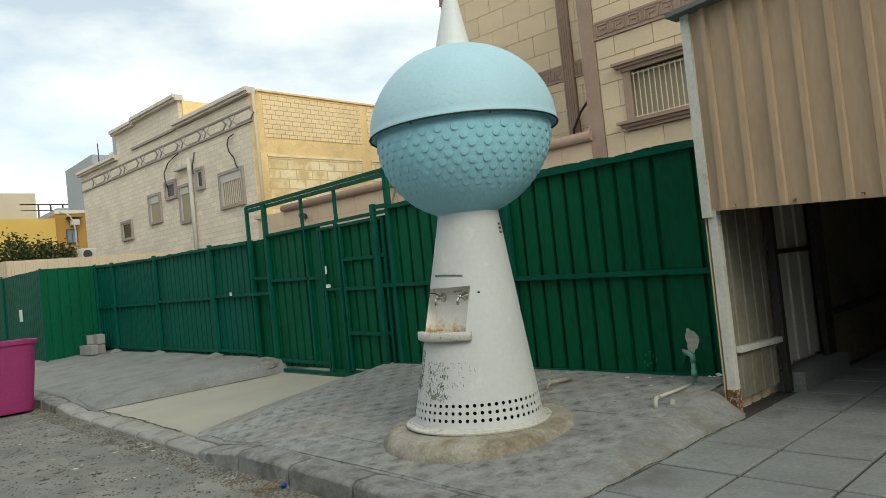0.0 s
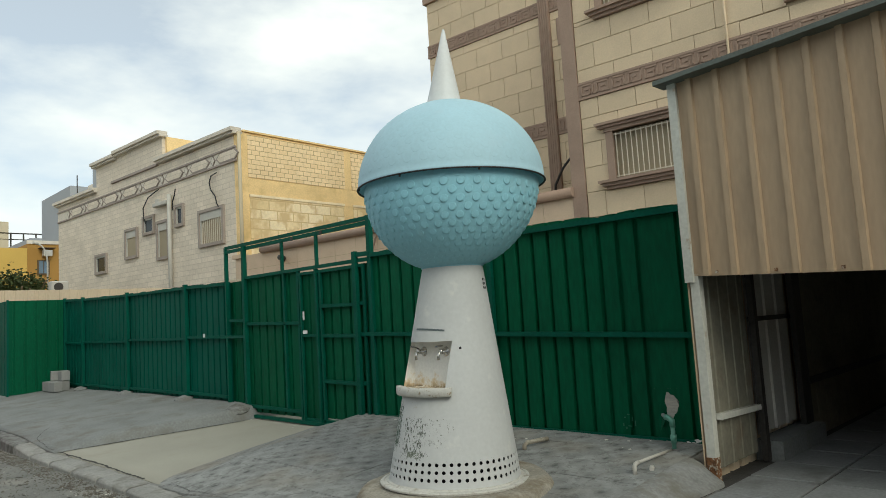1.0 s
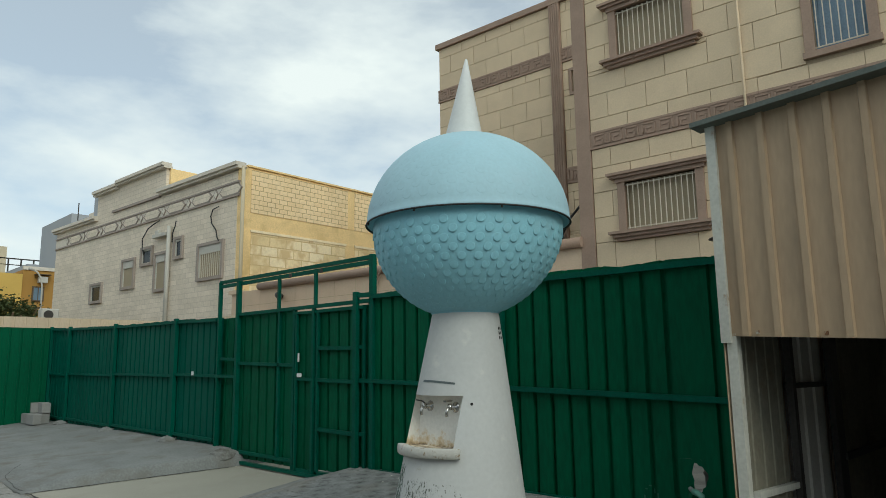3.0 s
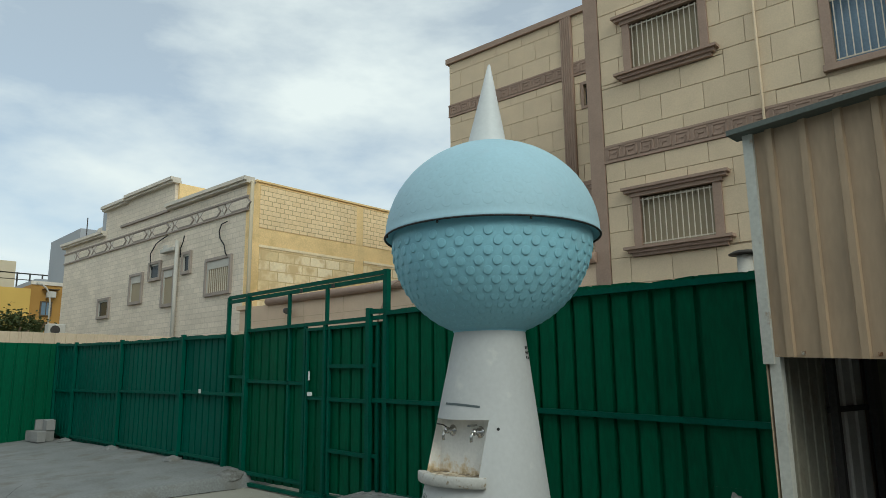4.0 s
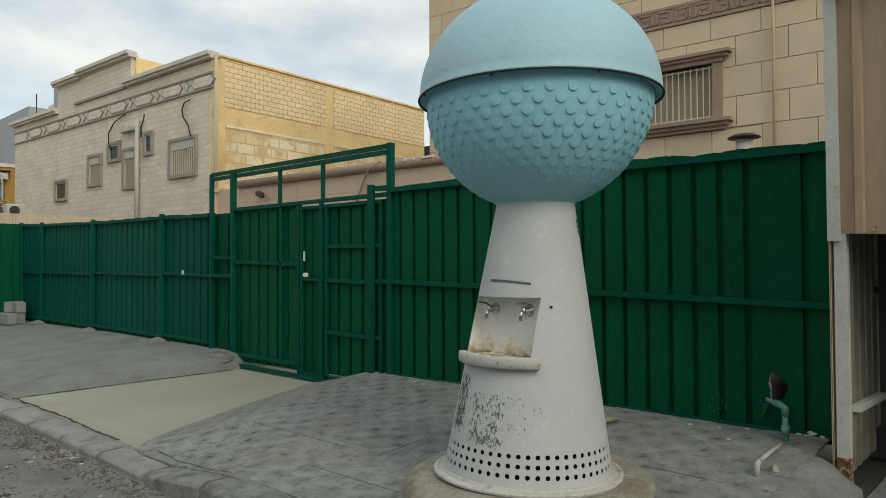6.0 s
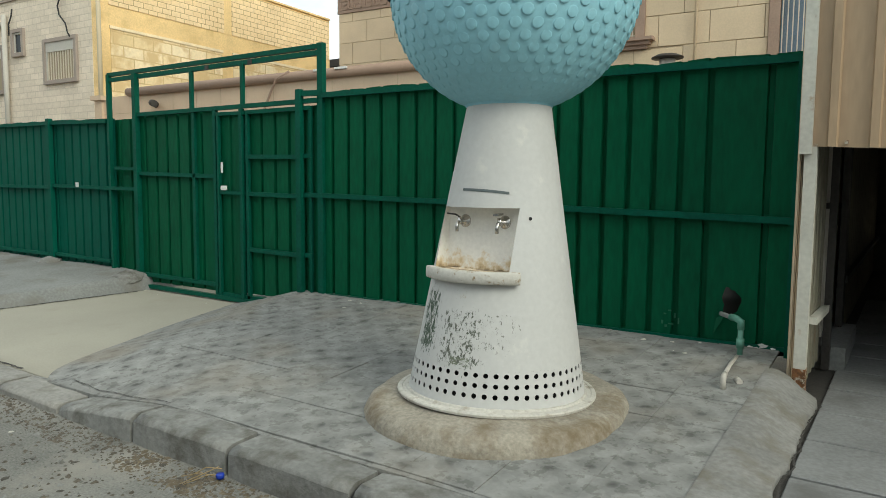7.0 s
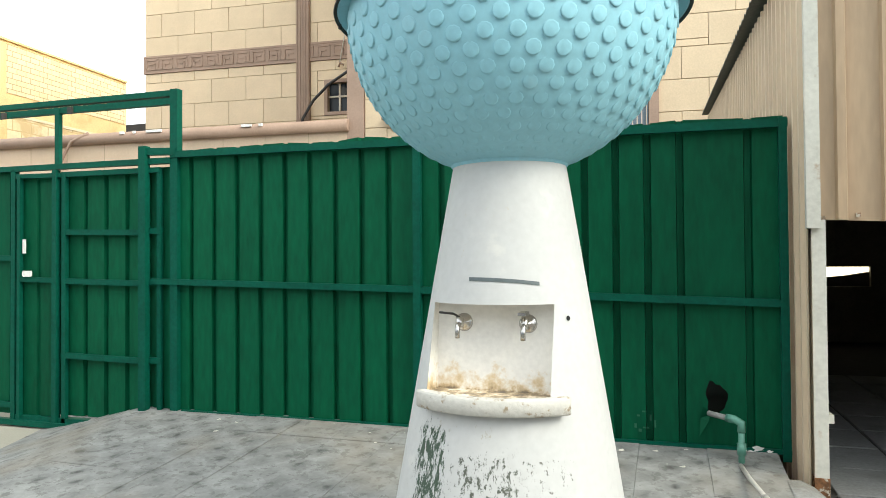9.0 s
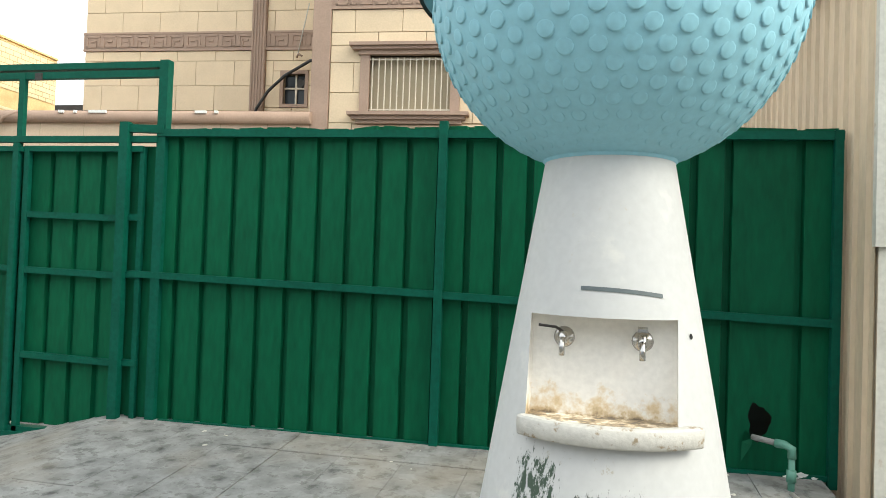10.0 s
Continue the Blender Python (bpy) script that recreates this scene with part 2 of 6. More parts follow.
M = {
    "shell": flaked(mat("chipped_white_paint", (0.515, 0.52, 0.512), 0.65, var=0.05, scale=2.0, fine=30, spec=0.25, bump=0.04, stain=(0.66, 0.65, 0.60), amount=0.1, stain_scale=4)),
    "green": mat("green_paint", (0.0025, 0.080, 0.036), 0.6, var=0.25, scale=1.2, fine=25, bump=0.05, stain=(0.0025, 0.094, 0.044), amount=0.3, stain_scale=0.9, stretch=(1, 1, 0.25), spec=0.12),
    "green_new": mat("green_paint_bright", (0.002, 0.082, 0.054), 0.6, var=0.15, scale=1.0, fine=25, bump=0.05, stretch=(1, 1, 0.25), spec=0.12),
    "green_rail": mat("green_rail_paint", (0.003, 0.078, 0.050), 0.55, var=0.2, scale=3, fine=30, bump=0.05, spec=0.12),
    "green_pale": mat("pale_green_stroke", (0.015, 0.11, 0.06), 0.7, bump=0),
    "white": mat("white_paint", (0.66, 0.67, 0.655), 0.45, var=0.05, scale=2.0, fine=30, bump=0.04, stain=(0.66, 0.65, 0.60), amount=0.1, stain_scale=4),
    "blue": mat("light_blue_paint", (0.39, 0.585, 0.665), 0.62, var=0.05, scale=2.5, fine=40, bump=0.03, stain=(0.40, 0.57, 0.65), amount=0.2, stain_scale=3),
    "blue_low": mat("blue_paint", (0.29, 0.575, 0.675), 0.68, var=0.06, scale=2.5, fine=40, bump=0.03, stain=(0.30, 0.535, 0.615), amount=0.3, stain_scale=3),
    # near-black colour standing for the shade inside holes
    "dark": mat("hole_shade_black", (0.012, 0.012, 0.012), 0.9, bump=0),
    "niche": grimed(mat("aged_white_paint", (0.80, 0.78, 0.73), 0.6, var=0.08, scale=3, fine=40, bump=0.1)),
    "lip": mat("worn_white_concrete", (0.54, 0.525, 0.48), 0.7, var=0.1, scale=4, fine=50, bump=0.3, stain=(0.30, 0.235, 0.15), amount=0.58, stain_scale=15, soft=0.07),
    "flange": mat("scuffed_white_flange", (0.52, 0.505, 0.46), 0.7, var=0.15, scale=5, fine=50, bump=0.2, stain=(0.30, 0.27, 0.22), amount=0.45, stain_scale=10),
    "chrome": mat("chrome", (0.5, 0.49, 0.47), 0.24, 1.0, var=0.1, bump=0),
    "concrete_old": mat("stained_concrete", (0.30, 0.275, 0.225), 0.9, var=0.3, scale=3.5, fine=45, bump=0.6, stain=(0.165, 0.128, 0.08), amount=0.72, stain_scale=3.2),
    "tile": dotted(mat("weathered_paving_tile", (0.212, 0.215, 0.206), 0.85, var=0.14, scale=1.2, fine=30, bump=0.35, stain=(0.152, 0.154, 0.144), amount=0.72, stain_scale=13, rand=0.05, soft=0.05)),
    # joint dirt; also the painted shadow line at the driveway lip
    "dark_joint": mat("joint_dirt_and_shadow", (0.05, 0.047, 0.042), 0.95, var=0.3, scale=6, fine=60, bump=0.5),
    "joint": mat("tile_bed_grit", (0.20, 0.195, 0.18), 0.95, var=0.3, scale=6, fine=80, bump=0.5),
    "concrete": mat("grey_concrete", (0.20, 0.207, 0.2), 0.9, var=0.22, scale=1.2, fine=35, bump=0.35, stain=(0.155, 0.148, 0.128), amount=0.62, stain_scale=1.9),
    "cream": mat("cream_driveway_screed", (0.33, 0.315, 0.26), 0.85, var=0.08, scale=1.0, fine=60, bump=0.15, stain=(0.29, 0.27, 0.215), amount=0.3, stain_scale=1.2),
    "kerb": mat("kerb_concrete", (0.205, 0.208, 0.198), 0.9, var=0.22, scale=3, fine=28, bump=0.7, stain=(0.10, 0.096, 0.082), amount=0.78, stain_scale=4.2, rand=0.1),
    "road": mat("dusty_asphalt", (0.165, 0.165, 0.15), 0.95, var=0.38, scale=2.0, fine=70, bump=0.6, stain=(0.245, 0.235, 0.205), amount=0.6, stain_scale=1.5),
    "mortar": mat("rough_grey_mortar", (0.21, 0.21, 0.20), 0.9, var=0.25, scale=2.5, fine=30, bump=0.6, stain=(0.15, 0.138, 0.112), amount=0.6, stain_scale=3.5),
    "screed": mat("pale_cracked_screed", (0.275, 0.27, 0.25), 0.9, var=0.22, scale=3, fine=30, bump=0.6, stain=(0.17, 0.163, 0.14), amount=0.6, stain_scale=4.5, rand=0.06),
    "slab": mat("grey_slab", (0.19, 0.195, 0.193), 0.85, var=0.2, scale=1.8, fine=40, bump=0.3, stain=(0.12, 0.12, 0.115), amount=0.5, stain_scale=2, rand=0.05),
    "tan": mat("tan_sheet_paint", (0.40, 0.29, 0.185), 0.6, var=0.1, scale=1.2, fine=30, bump=0.06, stain=(0.30, 0.22, 0.145), amount=0.35, stain_scale=1.5, stretch=(1, 1, 0.2)),
    "tan_light": mat("pale_tan_sheet_paint", (0.58, 0.47, 0.335), 0.6, var=0.1, scale=1.2, fine=30, bump=0.06, stretch=(1, 1, 0.3)),
    "trim_green": mat("faded_green_trim", (0.10, 0.115, 0.10), 0.6, var=0.2),
    "post": mat("rusty_white_post", (0.55, 0.54, 0.48), 0.6, var=0.12, scale=3, fine=30, bump=0.15, stain=(0.30, 0.16, 0.06), amount=0.12, stain_scale=7),
    # inner sheets: the shed's shade is put into these darker base colours, plus stains
    "inner": mat("shaded_inner_sheet", (0.20, 0.18, 0.125), 0.8, var=0.25, scale=1.5, fine=20, bump=0.1, stain=(0.13, 0.11, 0.08), amount=0.5, stain_scale=2),
    "inner_front": mat("shaded_pale_sheet", (0.20, 0.185, 0.14), 0.7, var=0.2, scale=1.5, fine=20, bump=0.1, stain=(0.15, 0.11, 0.07), amount=0.35, stain_scale=3),
    "steel": mat("dark_steel", (0.05, 0.045, 0.04), 0.6, 0.3, var=0.3),
    "stone": mat("beige_cladding_stone", (0.63, 0.50, 0.34), 0.8, var=0.08, scale=1.5, fine=30, bump=0.2, rand=0.05),
    "stone_joint": mat("cladding_joint", (0.44, 0.345, 0.235), 0.9),
    "moulding": mat("brown_moulding", (0.33, 0.232, 0.175), 0.8, var=0.12, scale=2, fine=30, bump=0.2),
    "wall_pink": mat("pinkish_wall_stone", (0.60, 0.46, 0.33), 0.85, var=0.08, scale=1.5, fine=30, bump=0.2, rand=0.04),
    "white_brick": brick_mat("white_split_face_brick", (0.735, 0.645, 0.525), (0.65, 0.57, 0.46), (0.57, 0.495, 0.40), 0.62, 0.26, 0.016),
    "sand_brick": brick_mat("sand_lime_block", (0.92, 0.72, 0.44), (0.86, 0.65, 0.37), (0.50, 0.37, 0.19), 0.47, 0.235, 0.016, turn=(90, 0, 90)),
    "sand_brick_old": brick_mat("smeared_sand_lime_block", (0.93, 0.79, 0.54), (0.80, 0.62, 0.33), (0.66, 0.49, 0.25), 0.95, 0.48, 0.03, turn=(90, 0, 90), blot=(0.70, 0.52, 0.27)),
    "sand_conc": mat("ochre_concrete_frame", (0.84, 0.615, 0.30), 0.9, var=0.14, scale=1, fine=15, bump=0.2, stain=(0.66, 0.47, 0.21), amount=0.5, stain_scale=0.8),
    "lime": mat("pale_lime_mortar", (0.86, 0.72, 0.49), 0.9, var=0.15, fine=20, bump=0.2),
    "wh_trim": mat("grey_stone_trim", (0.33, 0.28, 0.24), 0.85, var=0.12),
    "wh_panel": mat("pale_stone_panel", (0.50, 0.48, 0.43), 0.85, var=0.1),
    "cornice": mat("pale_cornice", (0.64, 0.585, 0.50), 0.8, var=0.12),
    "glass": mat("window_glass", (0.03, 0.035, 0.04), 0.2, var=0.1, bump=0, spec=0.2),
    "curtain": mat("pale_blind", (0.34, 0.285, 0.19), 0.8, var=0.06),
    # blue base colour includes the sky reflected in the panes
    "blue_glass": mat("sky_toned_blue_glass", (0.16, 0.23, 0.30), 0.1, var=0.2, bump=0),
    "bars": mat("cream_iron_bars", (0.58, 0.52, 0.42), 0.5, var=0.1),
    "yellow": mat("yellow_render", (0.60, 0.40, 0.10), 0.9, var=0.1, scale=0.3),
    "orange": mat("ochre_render", (0.38, 0.21, 0.05), 0.9, var=0.1, scale=0.3),
    "grey_wall": mat("blue_grey_render", (0.36, 0.38, 0.41), 0.9, var=0.06, scale=0.3),
    "far_cream": mat("far_cream_render", (0.55, 0.47, 0.33), 0.9, var=0.06, scale=0.3),
    "bin": mat("magenta_plastic", (0.26, 0.022, 0.12), 0.5, var=0.12, scale=3, fine=30, bump=0.08),
    "block": mat("grey_block", (0.27, 0.27, 0.26), 0.95, var=0.15, fine=60, bump=0.5, rand=0.08),
    "pvc_green": mat("green_plastic_pipe", (0.10, 0.26, 0.20), 0.45, var=0.1, bump=0.02),
    "pvc_white": mat("dirty_white_pipe", (0.43, 0.41, 0.37), 0.5, var=0.2, bump=0.05),
    "leaf": mat("dusty_leaf", (0.055, 0.075, 0.02), 0.8, var=0.4, scale=3),
    "wood": mat("bark", (0.12, 0.085, 0.05), 0.95, var=0.3),
    "paper": mat("white_sticker", (0.75, 0.75, 0.72), 0.6, bump=0),
    "cable": mat("black_cable", (0.02, 0.02, 0.02), 0.6, bump=0),
    "slot": mat("grey_slot_paint", (0.10, 0.125, 0.13), 0.6, bump=0),
    "rust": mat("rusty_metal", (0.20, 0.09, 0.035), 0.9, var=0.5, scale=12, stain=(0.48, 0.44, 0.36), amount=0.75, stain_scale=22, soft=0.08),
    "grit": mat("dark_grit", (0.10, 0.088, 0.07), 0.95, var=0.4, scale=10),
    "straw": mat("dry_straw", (0.33, 0.25, 0.13), 0.9, var=0.2, bump=0),
    "debris_dark": mat("dark_leaf_litter", (0.055, 0.05, 0.04), 0.95, var=0.4, scale=10, bump=0),
    "straw_dirt": mat("brown_soil", (0.115, 0.095, 0.065), 0.95, var=0.4, scale=14),
    "litter": mat("pale_grit", (0.5, 0.48, 0.42), 0.9, var=0.4, scale=10),
}


# ---- building helpers ----
def box(bm, x0, x1, y0, y1, z0, z1, bevel=0.0):
    v = [bm.verts.new((x, y, z)) for z in (z0, z1) for x, y in ((x0, y0), (x1, y0), (x1, y1), (x0, y1))]
    fs = [bm.faces.new([v[i] for i in f]) for f in ((3, 2, 1, 0), (4, 5, 6, 7), (0, 1, 5, 4), (1, 2, 6, 5), (2, 3, 7, 6), (3, 0, 4, 7))]
    if bevel:
        es = list({e for f in fs for e in f.edges})
        bmesh.ops.bevel(bm, geom=es, offset=bevel, segments=1, affect="EDGES")
    return bm


def boxes(*rows, bevel=0.0):
    bm = bmesh.new()
    for r in rows:
        box(bm, *r, bevel=bevel)
    return bm


def beam(a, b, w, d, bm=None):
    """A bar from a to b, w across and d deep (in y for upright and level bars)."""
    bm = bm or bmesh.new()
    a, b = Vector(a), Vector(b)
    n = (b - a).normalized()
    dy = Vector((0, 1, 0)) if abs(n.y) < 0.8 else Vector((1, 0, 0))
    s = n.cross(dy).normalized()
    dy = s.cross(n).normalized()
    ring = [s * (w / 2 * i) + dy * (d / 2 * j) for i, j in ((-1, -1), (1, -1), (1, 1), (-1, 1))]
    lo, hi = [bm.verts.new(a + r) for r in ring], [bm.verts.new(b + r) for r in ring]
    for i in range(4):
        j = (i + 1) % 4
        bm.faces.new((lo[i], lo[j], hi[j], hi[i]))
    bm.faces.new(lo[::-1]), bm.faces.new(hi)
    bmesh.ops.recalc_face_normals(bm, faces=bm.faces)
    return bm


def tube(points, r, seg=8, bm=None):
    """A round pipe or cable along points."""
    bm = bm or bmesh.new()
    pts = [Vector(p) for p in points]
    rings = []
    for i, p in enumerate(pts):
        n = (pts[min(i + 1, len(pts) - 1)] - pts[max(i - 1, 0)]).normalized()
        a = n.orthogonal().normalized() if not rings else (last - n * last.dot(n)).normalized()
        last = a
        b = n.cross(a)
        rings.append([bm.verts.new(p + (a * math.cos(t) + b * math.sin(t)) * r) for t in (2 * math.pi * k / seg for k in range(seg))])
    for q, w in zip(rings, rings[1:]):
        for k in range(seg):
            f = bm.faces.new((q[k], q[(k + 1) % seg], w[(k + 1) % seg], w[k]))
            f.smooth = True
    bm.faces.new(rings[0][::-1]), bm.faces.new(rings[-1])
    return bm


def lathe(profile, seg=64, cx=0.0, cy=0.0, bm=None):
    """Turns (radius, z) pairs round the axis at cx, cy."""
    bm = bm or bmesh.new()
    rings = []
    for r, z in profile:
        if r < 1e-5:
            rings.append([bm.verts.new((cx, cy, z))])
        else:
            rings.append([bm.verts.new((cx + r * math.cos(2 * math.pi * k / seg), cy + r * math.sin(2 * math.pi * k / seg), z)) for k in range(seg)])
    for q, w in zip(rings, rings[1:]):
        for k in range(seg):
            j = (k + 1) % seg
            c = [q[k % len(q)], q[j % len(q)], w[j % len(w)], w[k % len(w)]]
            c = list(dict.fromkeys(c))
            if len(c) > 2:
                f = bm.faces.new(c)
                f.smooth = True
    return bm


def part(name, bm, material, parent=None, label=""):
    me = bpy.data.meshes.new(name)
    bm.to_mesh(me)
    bm.free()
    me.materials.append(material)
    ob = new(name, me)
    if parent is not None:
        ob.parent = parent
        ob.matrix_parent_inverse = Matrix.Translation(parent.location).inverted()
    if label:
        ob["label"] = label
    return ob


def thing(name, at, label, category, group="", kind=""):
    ob = new(name)
    ob.location = at
    ob.empty_display_size = 0.2
    return tagged(ob, label, category, group, kind)


def solo(name, bm, material, label, category, group="", kind=""):
    return tagged(part(name, bm, material), label, category, group, kind)


def each(name, rows, material, parent):
    for r in rows:
        part(name, boxes(r), material, parent)


def piece(name, me, m, parent):
    ob = new(name, me)
    ob.parent = parent
    ob.matrix_parent_inverse = Matrix.Translation(parent.location).inverted()
    ob.matrix_basis = m
    return ob


def sheet(x0, x1, zb, zt, y, pitch=0.243, rib=0.045, depth=0.022, zb1=None, zt1=None, jag=0.0, seed=1, axis="x", proud=1, hole=None, start=None):
    """Ribbed sheet from x0 to x1: flats with narrow sunk (or proud) ribs; ends may differ in height."""
    rnd = random.Random(seed)
    zb1, zt1 = zb if zb1 is None else zb1, zt if zt1 is None else zt1
    pts, x = [(x0, 0.0)], x0 + pitch * 0.5 if start is None else start
    while x + rib < x1:
        if hole and abs(x - hole[0]) < 0.09:
            x += pitch
            continue
        pts += [(x - rib * 0.6, 0.0), (x - rib * 0.42, depth), (x + rib * 0.42, depth), (x + rib * 0.6, 0.0)]
        x += pitch
    pts.append((x1, 0.0))
    bm = bmesh.new()
    rows = []
    j = 0.0
    for k, (x, d) in enumerate(pts):
        u = (x - x0) / (x1 - x0)
        if k % 4 == 1:
            j = rnd.uniform(-jag, jag)
        b, t = zb + (zb1 - zb) * u + j * 0.5, zt + (zt1 - zt) * u + j
        cols = []
        for off in (0.0, 0.004):
            yy = y + proud * d + off
            p = [(x, yy, b), (x, yy, t)] if axis == "x" else [(yy, x, b), (yy, x, t)]
            cols.append([bm.verts.new(q) for q in p])
        rows.append(cols)
    for a, c in zip(rows, rows[1:]):
        if hole and a[0][0].co.x < hole[0] < c[0][0].co.x:
            za, zb = hole[1], hole[2]
            m1, m2 = [bm.verts.new((v[0][0].co.x, v[0][0].co.y, za)) for v in (a, c)], [bm.verts.new((v[0][0].co.x, v[0][0].co.y, zb)) for v in (a, c)]
            bm.faces.new((a[0][0], c[0][0], m1[1], m1[0])), bm.faces.new((m2[0], m2[1], c[0][1], a[0][1]))
            xa, xb, yy = a[0][0].co.x, c[0][0].co.x, a[0][0].co.y - 0.001
            n_ = 24
            out, inn = [], []
            for k in range(n_):
                t = 2 * math.pi * k / n_
                ca, sa = math.cos(t), math.sin(t)
                q = max(abs(ca), abs(sa))
                out.append(bm.verts.new(((xa + xb) / 2 + (xb - xa) * 0.5 * ca / q, yy, (za + zb) / 2 + (zb - za) * 0.5 * sa / q)))
                r = 1 + 0.16 * math.sin(3 * t + 1) + 0.08 * math.sin(7 * t)
                inn.append(bm.verts.new((hole[0] + 0.065 * r * ca, yy, (za + zb) / 2 + 0.115 * r * sa)))
            for k in range(n_):
                bm.faces.new((out[k], out[(k + 1) % n_], inn[(k + 1) % n_], inn[k]))
        else:
            bm.faces.new((a[0][0], c[0][0], c[0][1], a[0][1]))
            bm.faces.new((c[1][0], a[1][0], a[1][1], c[1][1]))
        bm.faces.new((a[0][1], c[0][1], c[1][1], a[1][1]))
        bm.faces.new((a[1][0], c[1][0], c[0][0], a[0][0]))
    bmesh.ops.recalc_face_normals(bm, faces=bm.faces)
    return bm


def grid(xs, ys, zf, skirt=False):
    """A sheet of ground over xs(y-index free) and ys with heights zf(x, y)."""
    bm = bmesh.new()
    rows = [[bm.verts.new((x, y, zf(x, y))) for x in (xs(y) if callable(xs) else xs)] for y in ys]
    for a, b in zip(rows, rows[1:]):
        for i in range(len(a) - 1):
            f = bm.faces.new((a[i], a[i + 1], b[i + 1], b[i]))
            f.smooth = True
    if skirt:
        a = rows[0]
        low = [bm.verts.new((v.co.x, v.co.y, -0.3)) for v in a]
        for i in range(len(a) - 1):
            bm.faces.new((low[i], low[i + 1], a[i + 1], a[i]))
    return bm


def span(a, b, n):
    return [a + (b - a) * i / n for i in range(n + 1)]


def turned(ob, about, degrees):
    """Turns a finished house in plan, since its front is not square to the fence."""
    bpy.context.view_layer.update()
    c = Vector((*about, 0))
    ob.matrix_world = Matrix.Translation(c) @ Matrix.Rotation(radians(degrees), 4, "Z") @ Matrix.Translation(-c) @ ob.matrix_world


# ---- ground ----
FENCE_Y, KERB_Y, ROAD_Z = 6.41, 3.25, -0.15


def pave_z(y):
    return 0.0 + 0.075 * (min(y, 7.2) - KERB_Y)


def drive_z(y):
    return -0.092 + 0.029 * (y - KERB_Y)


def left_edge(y):
    return -11.03 + 0.146 * (y - 3.4)


def right_edge(y):
    return -7.74 - 0.36 * (y - 3.36)


def kerb_drop(q):
    """How far the kerb is let down at the driveway."""
    if q > -5.79 or q < -12.6:
        return 0.0
    if -11.2 < q < -6.65:
        return -0.105
    return -0.105 * ((-5.79 - q) / 0.86 if q > -6.7 else (q + 12.6) / 1.4)


def ground_noise(x, y, s, k):
    return noise.noise(Vector((x * s, y * s, 3.3))) * k


def road_z(x, y):
    d = math.hypot(x + 3, y - 3)
    return ROAD_Z - 0.02 + (ground_noise(x, y, 0.9, 0.012) + ground_noise(x, y, 4, 0.006) if d < 20 else 0)


_far = [-3000, -800, -250, -90, -45, -30]
_near = span(-20, 8, 90)
solo("ground", grid(_far + _near + [20, 45, 90, 250, 800, 3000], [-3000, -800, -200, -60, -25, -12] + span(-6, 4, 40) + [8, 20, 60, 200, 800, 3000], road_z),
     M["road"], "dusty worn asphalt road with grit and litter", "road", kind="structure")


def right_pave(x, y):
    e = right_edge(y)
    k = min(1.0, max(0.0, (x - e + 0.03) / (0.85 + 0.12 * (y - 3.2))))
    k = k ** 1.1
    return drive_z(y) - 0.03 + (pave_z(y) - drive_z(y) + 0.03) * k + ground_noise(x, y, 1.1, 0.012) + kerb_drop(x) * k * max(0.0, 1 - (y - KERB_Y) / 0.9)


def left_pave(x, y):
    e = left_edge(y)
    k = min(1.0, max(0.0, (e + 0.12 - x) / 0.13))
    lump = (0.03 * math.exp(-((x - e + 0.10) / 0.17) ** 2) - 0.05 * math.exp(-((x - e) / 0.45) ** 2)) * min(1, max(0, (y - 4.0) / 1.7))
    return drive_z(y) - 0.03 + (pave_z(y) - drive_z(y) + 0.03 + lump) * k ** 0.6 + ground_noise(x, y, 0.7, 0.025) + kerb_drop(x) * k * max(0.0, 1 - (y - KERB_Y) / 0.9)


pavement = solo("pavement", grid(lambda y: span(right_edge(y) - 0.25, -2.6, 46), span(KERB_Y + 0.15, 7.6, 34), right_pave, True), M["tile"],
                "sloping pavement of worn grey decorative tiles", "pavement", kind="structure")
solo("pavement_left", grid(lambda y: [-60, -45] + span(-34, -15, 36) + span(-14.6, left_edge(y) - 0.75, 14) + span(left_edge(y) - 0.7, left_edge(y) + 0.14, 24), span(KERB_Y + 0.15, 7.6, 30), left_pave, True), M["concrete"],
     "uneven grey concrete pavement with a raised rounded edge", "pavement", kind="structure")
solo("driveway", grid(span(-11.6, -6.8, 32), span(KERB_Y + 0.2, 8.5, 16), lambda x, y: drive_z(y) + ground_noise(x, y, 0.6, 0.012), True), M["cream"],
     "smooth cream concrete driveway ramp before the gate", "driveway", kind="structure")

# unseen walls added to close the street and cut skylight behind and beside the camera
solo("wall_south", boxes((-70, 40, -13.6, -13.0, -0.3, 8.5)), M["grey_wall"], "unseen plain grey wall added across the road", "wall", kind="structure")
solo("wall_east", boxes((15.0, 15.5, -13.0, 5.5, -0.3, 4.5)), M["far_cream"], "unseen plain cream wall added beside the road", "wall", kind="structure")

# ---- the drinking fountain ----
TX, TY = -3.945, 4.575
BASE_Z, NECK_Z, BASE_R, NECK_R = 0.185, 1.955, 0.55, 0.262
FACE = radians(266)                       # bearing of the niche


def cone_r(z):
    return BASE_R + (NECK_R - BASE_R) * (z - BASE_Z) / (NECK_Z - BASE_Z)


def on_cone(theta, z, off=0.0):
    r = cone_r(z) + off
    return Vector((TX + r * math.cos(theta), TY + r * math.sin(theta), z))


